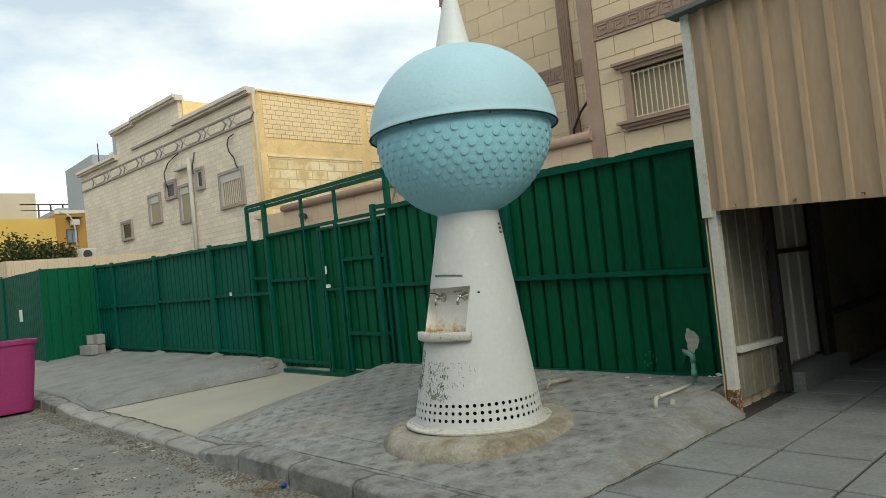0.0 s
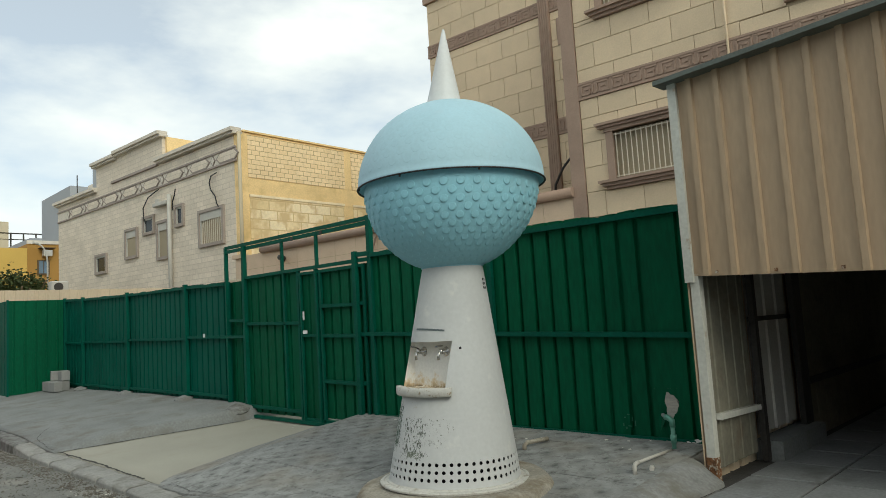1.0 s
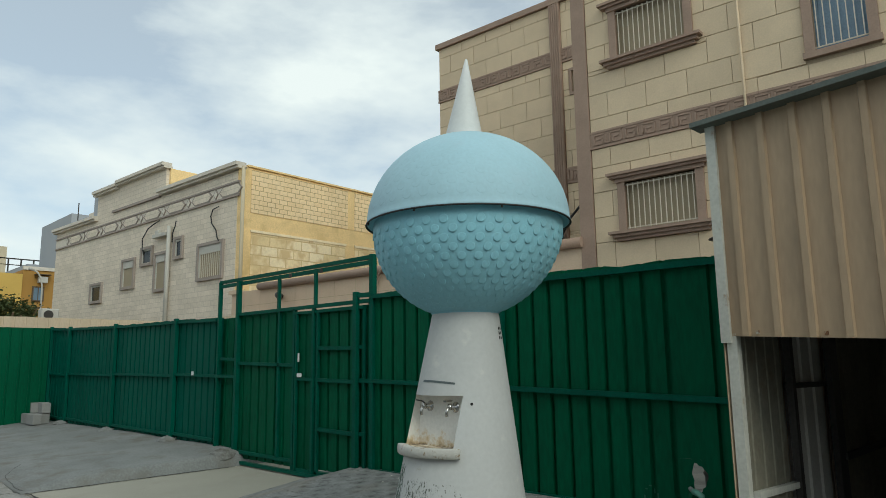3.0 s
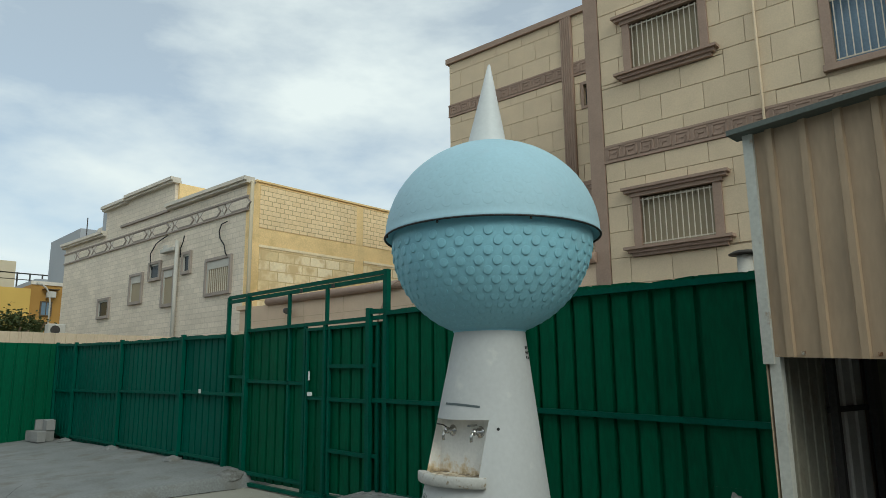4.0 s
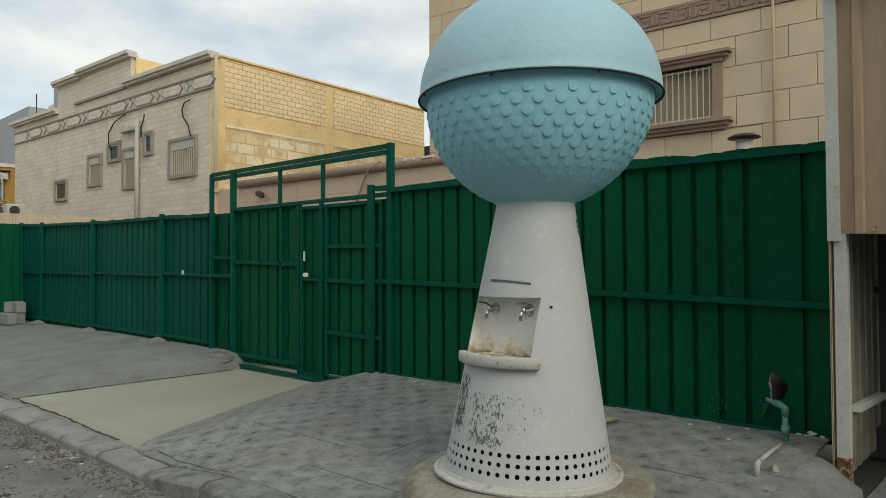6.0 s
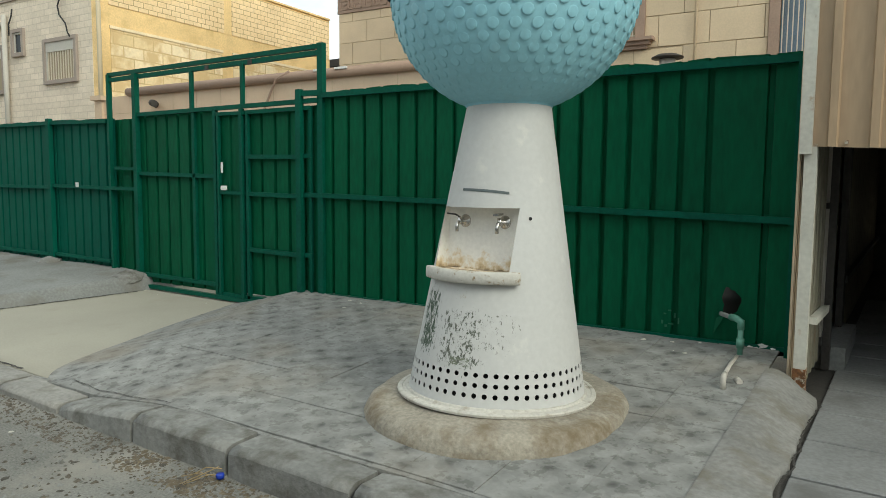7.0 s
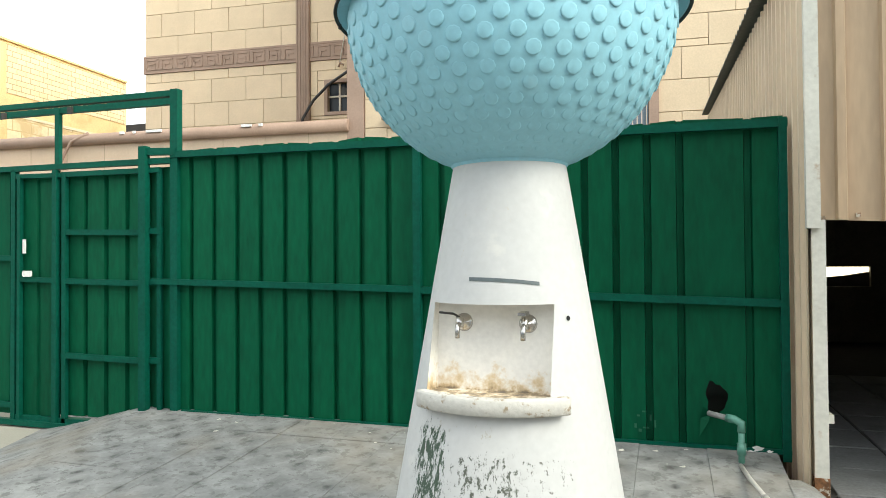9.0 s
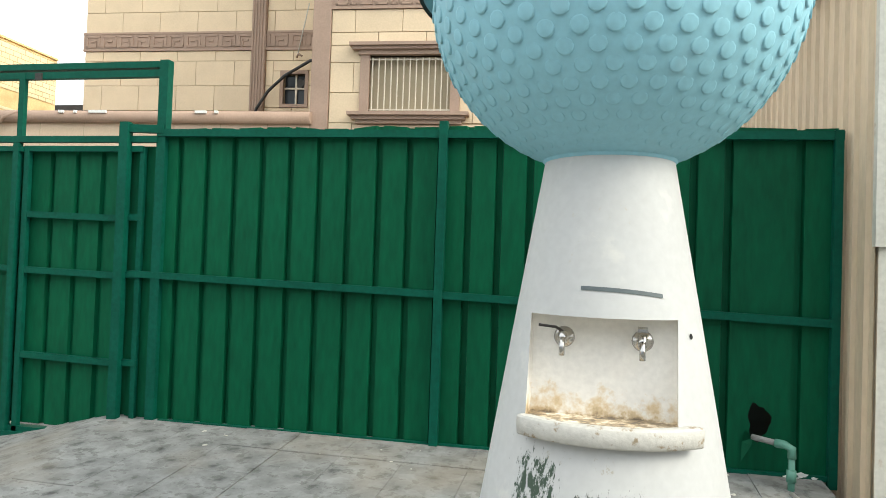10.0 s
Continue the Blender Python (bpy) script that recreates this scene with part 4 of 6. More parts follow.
def fence_left():
    f = thing("fence", (-16.0, FENCE_Y, 0.25), "bright green ribbed metal sheet fence with square posts", "fence")
    y = FENCE_Y
    xs = [-20.68, -19.2, -16.15, -13.1, -11.5]
    tops = [2.62, 2.56, 2.48, 2.43, 2.39]
    for i in range(4):
        part("sheet", sheet(xs[i] - 0.02, xs[i + 1] + (0.15 if i == 3 else 0.02), 0.16, tops[i], y + 0.003 * i, pitch=0.235, depth=0.036, zt1=tops[i + 1], zb1=0.15, jag=0.01, seed=20 + i), M["green_new"], f)
        part("top_rail", beam((xs[i], y - 0.03, tops[i] - 0.04), (xs[i + 1], y - 0.03, tops[i + 1] - 0.04), 0.05, 0.045), M["green_new"], f)
        part("middle_rail", beam((xs[i], y - 0.03, 1.42), (xs[i + 1], y - 0.03, 1.39), 0.05, 0.045), M["green_new"], f)
        part("bottom_rail", beam((xs[i], y - 0.03, 0.34), (xs[i + 1], y - 0.03, 0.32), 0.05, 0.045), M["green_new"], f)
    for x, t in list(zip(xs, tops))[:4]:
        part("post", beam((x, y - 0.045, 0.1), (x, y - 0.045, t + 0.03), 0.085, 0.07), M["green_new"], f)
    part("sheet", sheet(-11.65, -10.76, 0.14, 2.37, y + 0.05, pitch=0.25, seed=31), M["green"], f)
    part("middle_rail", beam((-11.5, y - 0.03, 1.39), (-10.78, y - 0.03, 1.385), 0.05, 0.045), M["green_rail"], f)
    part("middle_rail", beam((-11.33, y - 0.02, 1.68), (-10.78, y - 0.02, 1.66), 0.045, 0.04), M["green_rail"], f)
    part("sticker", boxes((-12.35, -12.27, y - 0.06, y - 0.054, 1.40, 1.47)), M["paper"], f)
    # step of the fence towards the road and its far run
    part("return_sheet", sheet(5.02, 6.40, 0.16, 2.62, -20.72, pitch=0.26, zt1=2.62, axis="y", proud=-1, seed=40), M["green"], f)
    part("sheet", sheet(-46, -20.74, 0.1, 2.9, 5.02, pitch=0.25, zt1=2.62, jag=0.01, seed=41), M["green_new"], f)
    part("post", beam((-20.72, 5.0, 0.1), (-20.72, 5.0, 2.64), 0.06, 0.05), M["green_new"], f)
    part("post", beam((-25.6, 4.98, 0.1), (-25.6, 4.98, 2.72), 0.08, 0.05), M["green_new"], f)
    part("sticker", boxes((-23.5, -23.1, 4.985, 4.99, 1.25, 1.6)), M["paper"], f, "torn white notice")
    for x in (-19.2, -16.15, -13.1):
        bm = bmesh.new()
        bmesh.ops.create_icosphere(bm, subdivisions=2, radius=0.22)
        for v in bm.verts:
            v.co = Vector((v.co.x * 0.9 + x, v.co.y * 0.8 + y - 0.12, v.co.z * 0.30 + 0.225)) + noise.noise_vector(v.co * 6) * 0.04
        solo("footing", bm, M["concrete"], "rough concrete lump at a fence post foot", "footing", "post footings")
    bm = bmesh.new()
    bmesh.ops.create_icosphere(bm, subdivisions=3, radius=0.2)
    for v in bm.verts:
        v.co = Vector((v.co.x * 1.0 - 10.76, v.co.y * 1.25 + y - 0.24, v.co.z * 0.62 + 0.13)) + noise.noise_vector(v.co * 7) * 0.05
    solo("footing", bm, M["kerb"], "broken grey mortar lump at the gate post foot", "footing", "post footings")


fence_left()

# ---- tan fence behind ----
tf = thing("fence", (-25.3, 8, 0), "pale tan ribbed metal fence behind the green one", "fence")
part("sheet", sheet(5.1, 11.5, 0.1, 3.2, -25.3, pitch=0.32, rib=0.08, axis="y", proud=-1, seed=50, jag=0.008), M["tan_light"], tf)
part("sheet", sheet(-25.3, -18.0, 0.1, 3.15, 11.5, pitch=0.32, rib=0.08, seed=51), M["tan_light"], tf)


part("sheet", sheet(-46, -25.3, 0.1, 4.1, 5.1, pitch=0.32, rib=0.08, zt1=3.2, seed=52), M["tan_light"], tf)


# ---- shed ----
def shed():
    s = thing("shed", (-2.4, 6.0, 0.05), "tan corrugated metal car shed with a dark open front", "shed")
    fas = part("fascia", sheet(-2.40, 5.0, 1.73, 3.42, 5.97, pitch=0.235, rib=0.055, depth=0.03, zb1=1.35, zt1=3.82, proud=-1, seed=60), M["tan"], s, "tan ribbed metal fascia")
    for i in range(16):
        x = -2.2 + i * 0.47
        part("screw", boxes((x - 0.012, x + 0.012, 5.955, 5.968, 1.75 - 0.051 * (x + 2.4), 1.775 - 0.051 * (x + 2.4))), M["rust"], fas)
    part("corner_trim", beam((-2.435, 5.96, 1.68), (-2.435, 5.96, 3.42), 0.075, 0.05), M["post"], s, "white painted corner trim")
    part("post", beam((-2.405, 6.01, 0.03), (-2.405, 6.01, 1.75), 0.076, 0.08), M["post"], s, "rusty white painted corner post")
    part("post_foot", beam((-2.405, 6.007, 0.0), (-2.405, 6.007, 0.225), 0.081, 0.085), M["rust"], s, "rusted post foot")
    bm = bmesh.new()
    # eave cap
    beam((-2.55, 5.93, 3.425), (5.1, 5.93, 3.83), 0.04, 0.2, bm)
    part("eave_cap", bm, M["trim_green"], s, "faded green eave cap")
    part("side_wall", sheet(5.96, 15.4, -0.05, 3.40, -2.465, pitch=0.2, rib=0.05, depth=0.025, zt1=4.2, axis="y", proud=-1, seed=61), M["tan_light"], s, "ribbed tan side wall")
    # roof of ribbed sheet with a wavy verge
    bm = bmesh.new()
    rows = []
    for i in range(97):
        y = 5.9 + i * 0.1
        z = 3.44 + 0.085 * (y - 6) + (0.03 if i % 2 else 0)
        rows.append([bm.verts.new((-2.58, y, z)), bm.verts.new((5.2, y, z + 0.45)), bm.verts.new((-2.58, y, z + 0.012)), bm.verts.new((5.2, y, z + 0.462))])
    for a, b in zip(rows, rows[1:]):
        bm.faces.new((a[0], b[0], b[1], a[1])), bm.faces.new((a[2], a[3], b[3], b[2])), bm.faces.new((a[0], a[2], b[2], b[0]))
    bmesh.ops.recalc_face_normals(bm, faces=bm.faces)
    part("roof", bm, M["trim_green"], s, "corrugated shed roof")
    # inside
    # inner walls wear the darkened sheet colours for the shade under the roof
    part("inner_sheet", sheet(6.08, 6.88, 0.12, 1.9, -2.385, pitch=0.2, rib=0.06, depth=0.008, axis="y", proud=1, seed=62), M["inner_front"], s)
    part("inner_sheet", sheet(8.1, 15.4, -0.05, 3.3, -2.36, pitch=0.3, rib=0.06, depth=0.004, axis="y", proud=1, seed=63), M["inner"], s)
    for y, w_ in ((6.94, 0.075), (8.08, 0.22)):
        part("inner_post", beam((-2.33, y, 0.03), (-2.33, y, 3.2), 0.055, w_), M["steel"], s, "dark steel post")
    part("inner_rail", beam((-2.345, 6.06, 0.55), (-2.345, 6.9, 0.52), 0.05, 0.05), M["post"], s)
    part("inner_rail", beam((-2.31, 8.15, 0.62), (-2.31, 15.2, 0.62), 0.06, 0.05), M["steel"], s)
    part("door_panel", sheet(6.98, 8.0, 0.25, 3.0, -2.41, pitch=0.3, axis="y", proud=1, seed=64), M["wh_panel"], s, "pale grey door panel")
    part("door_panel_rail", beam((-2.38, 6.98, 1.32), (-2.38, 8.0, 1.31), 0.045, 0.04), M["steel"], s)
    part("threshold", boxes((-2.45, -2.2, 7.0, 8.2, 0.0, 0.2)), M["concrete"], s, "concrete threshold")
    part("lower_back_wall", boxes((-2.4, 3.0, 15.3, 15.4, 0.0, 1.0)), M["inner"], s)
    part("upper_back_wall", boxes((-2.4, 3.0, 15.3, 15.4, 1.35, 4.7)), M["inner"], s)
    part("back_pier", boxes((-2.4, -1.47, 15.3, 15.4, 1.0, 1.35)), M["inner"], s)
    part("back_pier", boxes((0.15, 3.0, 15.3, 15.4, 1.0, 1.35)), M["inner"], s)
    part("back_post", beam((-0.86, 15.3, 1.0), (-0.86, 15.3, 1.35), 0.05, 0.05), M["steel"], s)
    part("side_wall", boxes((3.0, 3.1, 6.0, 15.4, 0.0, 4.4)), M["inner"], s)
    # out of view; added to keep skylight out of the shed
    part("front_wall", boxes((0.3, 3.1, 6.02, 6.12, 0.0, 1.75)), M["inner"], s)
    return s


shed()
glow = bpy.data.materials.new("daylight_beyond")
glow.use_nodes = True
glow.node_tree.nodes["Principled BSDF"].inputs["Base Color"].default_value = (0.7, 0.6, 0.4, 1)
glow.node_tree.nodes["Principled BSDF"].inputs["Emission Color"].default_value = (1.0, 0.88, 0.6, 1)
glow.node_tree.nodes["Principled BSDF"].inputs["Emission Strength"].default_value = 1.0
solo("backdrop", boxes((-1.6, 0.4, 15.62, 15.64, 0.9, 1.45)), glow, "pale daylight beyond the shed's rear opening", "backdrop", kind="structure")
# dark cut-out for the silhouette of piled goods against the daylight
bm = bmesh.new()
prof = [(-1.15, 0.84), (-1.12, 1.02), (-0.98, 1.05), (-0.86, 1.11), (-0.6, 1.15), (-0.2, 1.19), (0.2, 1.26), (0.4, 1.26), (0.4, 0.84)]
fr = [bm.verts.new((x, 15.45, z)) for x, z in prof]
bk = [bm.verts.new((x, 15.58, z)) for x, z in prof]
bm.faces.new(fr), bm.faces.new(bk[::-1])
for k in range(len(prof)):
    bm.faces.new((fr[k], bk[k], bk[(k + 1) % len(prof)], fr[(k + 1) % len(prof)]))
bmesh.ops.recalc_face_normals(bm, faces=bm.faces)
box(bm, -1.1, 0.35, 15.46, 15.57, -0.1, 0.86)
solo("tarpaulin", bm, M["steel"], "dark silhouette of piled goods behind the shed's rear opening", "tarpaulin")


# ---- beige house with stone cladding ----
def stone_mesh(w, h, d=0.03):
    me = bpy.data.meshes.new("stone")
    bm = boxes((0, w, -d, 0, 0, h), bevel=0.007)
    bm.to_mesh(me)
    bm.free()
    me.materials.append(M["stone"])
    return me


def cladding(parent, x0, x1, y, z0, z1, holes, w=1.1, h=0.66, gap=0.012):
    """Courses of stones on the wall at y; stones are cut where holes (x0, x1, z0, z1) are."""
    shared = {}
    z, r = z0, 0
    while z < z1 - 0.05:
        hh = min(h, z1 - z)
        x = x0 - (w * 0.5 if r % 2 else 0)
        while x < x1 - 0.02:
            rects = [(max(x, x0), min(x + w, x1), z, z + hh)]
            for a, b, c, d in holes:
                rest = []
                for u, v, p, q in rects:
                    if a >= v or b <= u or c >= q or d <= p:
                        rest.append((u, v, p, q))
                        continue
                    rest += [(u, v, p, c), (u, v, d, q), (u, a, max(p, c), min(q, d)), (b, v, max(p, c), min(q, d))]
                rects = [t for t in rest if t[1] - t[0] > 0.05 and t[3] - t[2] > 0.05]
            for u, v, p, q in rects:
                key = (round(v - u, 2), round(q - p, 2))
                if key not in shared:
                    shared[key] = stone_mesh(v - u - gap, q - p - gap)
                piece("stone", shared[key], Matrix.Translation((u, y, p)), parent)
            x += w
        z += h
        r += 1


def key_band(parent, x0, x1, y, z0, h):
    """Moulded course with a Greek key in relief."""
    b = part("key_band", boxes((x0, x1, y - 0.05, y, z0, z0 + h)), M["moulding"], parent, "brown Greek key moulding")
    bm = bmesh.new()
    box(bm, x0, x1, y - 0.064, y - 0.05, z0 + h - 0.06, z0 + h)
    box(bm, x0, x1, y - 0.064, y - 0.05, z0, z0 + 0.06)
    t, k = h * 0.085, h * 0.62
    zb = z0 + h * 0.19
    x, flip = x0 + 0.1, False
    while x + k * 1.25 < x1:
        w = k * 1.25
        rows = [(0, 1, 0.86, 1.0), (0, 0.12, 0, 1), (0, 0.75, 0, 0.14), (0.63, 0.75, 0, 0.6), (0.3, 0.75, 0.46, 0.6), (0.88, 1.0, 0.0, 1.0), (0.88, 1.12, 0.0, 0.14)]
        for a, b_, c, d in rows:
            if flip:
                a, b_ = 1.0 - b_, 1.0 - a
            box(bm, x + a * w, x + b_ * w, y - 0.073, y - 0.05, zb + c * k, zb + d * k)
        x += w * 1.22
        flip = not flip
    part("key_relief", bm, M["moulding"], b)


def pilaster(parent, x0, x1, y, z0, z1):
    p = part("pilaster", boxes((x0, x1, y - 0.10, y, z0, z1)), M["moulding"], parent, "fluted brown pilaster")
    bm = bmesh.new()
    n = 5
    w = (x1 - x0) / n
    for i in range(n):
        box(bm, x0 + (i + 0.18) * w, x0 + (i + 0.82) * w, y - 0.13, y - 0.10, z0, z1, bevel=0.012)
    part("fluting", bm, M["moulding"], p)


def barred_window(parent, x0, x1, z0, z1, y, pane, bars=13, plain=False):
    w = part("window", boxes((x0, x1, y + 0.10, y + 0.12, z0, z1)), pane, parent, "window behind iron bars with a brown stone surround")
    each("window_frame", ((x0 - 0.20, x0, y - 0.09, y + 0.13, z0 - 0.02, z1 + 0.02), (x1, x1 + 0.20, y - 0.09, y + 0.13, z0 - 0.02, z1 + 0.02)), M["moulding"], w)
    if plain:
        part("lintel", boxes((x0 - 0.2, x1 + 0.2, y - 0.09, y + 0.13, z1 + 0.02, z1 + 0.2)), M["moulding"], w)
        part("sill", boxes((x0 - 0.24, x1 + 0.24, y - 0.14, y + 0.13, z0 - 0.16, z0 - 0.02)), M["moulding"], w)
    else:
        part("lintel", boxes((x0 - 0.42, x1 + 0.42, y - 0.26, y + 0.05, z1 + 0.17, z1 + 0.24), (x0 - 0.36, x1 + 0.36, y - 0.2, y + 0.05, z1 + 0.10, z1 + 0.17), (x0 - 0.24, x1 + 0.24, y - 0.13, y + 0.13, z1, z1 + 0.10)), M["moulding"], w)
        part("sill", boxes((x0 - 0.42, x1 + 0.42, y - 0.28, y + 0.05, z0 - 0.09, z0 - 0.02), (x0 - 0.34, x1 + 0.34, y - 0.2, y + 0.05, z0 - 0.17, z0 - 0.09), (x0 - 0.26, x1 + 0.26, y - 0.13, y + 0.05, z0 - 0.25, z0 - 0.17)), M["moulding"], w)
    if bars:
        for i in range(bars):
            x = x0 + (x1 - x0) * (i + 0.5) / bars
            part("bar", boxes((x - 0.01, x + 0.01, y - 0.06, y - 0.04, z0 + 0.04, z1 - 0.05)), M["bars"], w)
        for z in (z0 + 0.05, z1 - 0.1):
            part("cross_bar", boxes((x0, x1, y - 0.035, y - 0.02, z, z + 0.03)), M["bars"], w)
    return w


def holed(x0, x1, y0, y1, z0, z1, holes):
    """Wall slab from y0 to y1 with rectangular openings (x0, x1, z0, z1) through it."""
    xs = sorted({x0, x1} | {v for h in holes for v in h[:2]})
    zs = sorted({z0, z1} | {v for h in holes for v in h[2:4]})
    bm = bmesh.new()
    vert = {(i, k, y): bm.verts.new((x, y, z)) for i, x in enumerate(xs) for k, z in enumerate(zs) for y in (y0, y1)}

    def solid(i, k):
        if not (0 <= i < len(xs) - 1 and 0 <= k < len(zs) - 1):
            return False
        x, z = (xs[i] + xs[i + 1]) / 2, (zs[k] + zs[k + 1]) / 2
        return not any(a < x < b and c < z < d for a, b, c, d in holes)

    for i in range(len(xs) - 1):
        for k in range(len(zs) - 1):
            if not solid(i, k):
                continue
            ring = [(i, k), (i + 1, k), (i + 1, k + 1), (i, k + 1)]
            for y in (y0, y1):
                bm.faces.new([vert[(a, b, y)] for a, b in ring])
            for n, (da, db) in enumerate(((0, -1), (1, 0), (0, 1), (-1, 0))):
                if not solid(i + da, k + db):
                    (a, b), (c, d) = ring[n], ring[(n + 1) % 4]
                    bm.faces.new((vert[(a, b, y0)], vert[(c, d, y0)], vert[(c, d, y1)], vert[(a, b, y1)]))
    bmesh.ops.delete(bm, geom=[v for v in bm.verts if not v.link_faces], context="VERTS")
    bmesh.ops.recalc_face_normals(bm, faces=bm.faces)
    return bm


def beige_house():
    h = thing("house", (-8, 18, 0), "beige stone clad house with brown mouldings and barred windows", "house")
    YR, YL, XP, XC = 15.8, 20.45, -10.14, -18.92
    TOP = 14.36
    part("parapet_cap", boxes((XC - 0.12, XP, YL - 0.14, YL + 0.2, TOP, TOP + 0.22), (XC - 0.12, XC + 0.2, YL, 36, TOP, TOP + 0.22)), M["moulding"], h)
    # openings on the projecting part
    wins = [(-8.84, -7.06, 4.74, 5.98, M["curtain"]), (-8.84, -7.06, 9.28, 10.6, M["curtain"]), (-4.2, -3.55, 4.05, 5.75, M["blue_glass"]), (-4.3, -3.3, 8.05, 9.55, M["blue_glass"])]
    smalls = [(-12.6, -11.95, 6.02, 6.9), (-12.8, -12.2, 10.87, 11.65)]
    part("wall", holed(XP, 14, YR, YR + 0.3, -0.2, TOP - 1.5, [w[:4] for w in wins]), M["stone_joint"], h)
    part("wall", boxes((XP, 14, YR + 0.3, 36, -0.2, TOP - 1.5)), M["stone_joint"], h)
    part("wall", holed(XC, XP, YL, YL + 0.3, -0.2, TOP, smalls), M["stone_joint"], h)
    part("wall", boxes((XC, XP, YL + 0.3, 36, -0.2, TOP)), M["stone_joint"], h)
    for x0, x1, z0, z1, pane in wins:
        barred_window(h, x0, x1, z0, z1, YR, pane, 13 if pane is M["curtain"] else 7, pane is not M["curtain"])
    holes = [(a - 0.2, b + 0.2, c - 0.25, d + 0.24) for a, b, c, d, _ in wins] + [(-20, 20, 7.0, 7.47)]
    cladding(h, XP + 0.42, 3.0, YR, 3.2, TOP - 1.5, holes, 1.05, 0.66)
    key_band(h, XP + 0.4, 3.0, YR - 0.002, 7.0, 0.47)
    part("pilaster", boxes((XP, XP + 0.4, YR - 0.07, YR + 0.3, 2.5, TOP - 1.5)), M["moulding"], h, "plain brown corner pilaster")
    part("downpipe", tube([(-5.8, YR - 0.1, 2.5), (-5.8, YR - 0.1, TOP - 1.6)], 0.03, 10), M["stone"], h, "beige downpipe")
    # recessed part
    cladding(h, XC, -10.2, YL, 3.6, TOP, [(-13.6, -13.15, 0, 20), (-20, -9, 7.6, 8.17), (-20, -9, 12.05, 12.58)] + [(a - 0.1, b + 0.1, c - 0.1, d + 0.1) for a, b, c, d in smalls], 1.2, 0.74)
    key_band(h, XC - 0.05, -9.9, YL - 0.002, 7.6, 0.57)
    key_band(h, XC - 0.05, -9.9, YL - 0.002, 12.05, 0.53)
    pilaster(h, -13.6, -13.16, YL - 0.01, 4.0, TOP)
    for a, b, c, d in smalls:
        w = part("window", boxes((a, b, YL + 0.12, YL + 0.14, c, d)), M["glass"], h, "small dark bathroom window")
        each("window_frame", ((a - 0.1, a, YL - 0.06, YL + 0.05, c - 0.1, d + 0.1), (b, b + 0.1, YL - 0.06, YL + 0.05, c - 0.1, d + 0.1), (a, b, YL - 0.06, YL + 0.05, d, d + 0.1), (a, b, YL - 0.06, YL + 0.05, c - 0.1, c)), M["moulding"], w)
        if c < 8:
            part("mullion", boxes((a + 0.33, a + 0.38, YL + 0.05, YL + 0.11, c, d)), M["bars"], w)
            part("mullion", boxes((a, b, YL + 0.05, YL + 0.11, c + 0.45, c + 0.5)), M["bars"], w)
            part("fan", tube([(b - 0.2, YL + 0.07, d - 0.25), (b - 0.2, YL + 0.11, d - 0.25)], 0.14, 12), M["steel"], w)
    # yard wall with a half-round coping
    part("yard_wall", boxes((-25.7, XP, YR - 0.05, YR + 0.2, -0.2, 4.5)), M["wall_pink"], h, "pinkish stone yard wall")
    part("coping", tube([(-24.3, YR - 0.1, 4.6), (XP + 0.05, YR - 0.1, 4.6)], 0.14, 14), M["moulding"], h, "rounded brown coping")
    for x, w_ in ((-16.0, 0.12), (-15.62, 0.06), (-15.25, 0.42), (-12.7, 0.26), (-12.25, 0.08)):
        part("scrap", boxes((x, x + w_, YR - 0.27, YR - 0.22, 4.66, 4.72)), M["paper"], h, "white paint scrap on the coping")
    part("yard_pier", boxes((-26.1, -25.7, YR - 0.15, YR + 0.35, -0.2, 4.4), (-26.2, -25.6, YR - 0.25, YR + 0.45, 4.4, 4.56)), M["wall_pink"], h)
    bm = bmesh.new()
    for i in range(14):
        x = -25.4 + 1.1 * i
        box(bm, x, x + 0.012, YR - 0.056, YR - 0.045, 3.0, 4.6)
    box(bm, -25.7, XP, YR - 0.056, YR - 0.045, 3.9, 3.915)
    part("wall_joints", bm, M["stone_joint"], h)
    part("cable", tube([(-13.4, YL - 0.2, 5.3), (-13.31, YL - 0.25, 5.82), (-12.95, YL - 0.3, 6.33), (-12.46, YL - 0.3, 6.78), (-11.76, YL - 0.25, 7.21), (-10.6, YL - 0.2, 7.5)], 0.045, 8), M["cable"], h, "black cable")
    part("hose", tube([(-18.15, YR - 0.12, 3.3), (-17.98, YR - 0.14, 3.72), (-17.68, YR - 0.16, 4.25), (-17.4, YR - 0.24, 4.55), (-16.95, YR - 0.2, 4.74)], 0.035, 8), M["moulding"], h, "brown hose over the coping")
    part("wire", tube([(-11.85, YL - 0.2, 8.9), (-12.0, YL - 0.22, 8.1), (-12.14, YL - 0.2, 7.42)], 0.018, 6), M["wh_panel"], h, "thin pale hanging wire")
    part("wire_hook", tube([(-12.2, YL - 0.12, 7.36), (-12.1, YL - 0.25, 7.42), (-12.0, YL - 0.2, 7.36)], 0.03, 6), M["moulding"], h)
    turned(h, (-9.75, 15.72), 4.4)
    return h


beige_house()
lamp = thing("wall_lamp", (-22.5, 14.6, 4.1), "small dark wall spotlight on the yard wall", "lamp")
part("spot", tube([(-22.9, 14.75, 4.12), (-22.7, 14.45, 4.14), (-22.35, 14.3, 4.08)], 0.11, 10), M["steel"], lamp)

# roof vent seen over the fence
vent = thing("vent", (-5.92, 14.5, 0.0), "grey metal roof vent with a cap", "vent")
part("pipe", tube([(-5.92, 14.5, 0.0), (-5.92, 14.5, 3.95)], 0.15, 12), M["wh_panel"], vent)
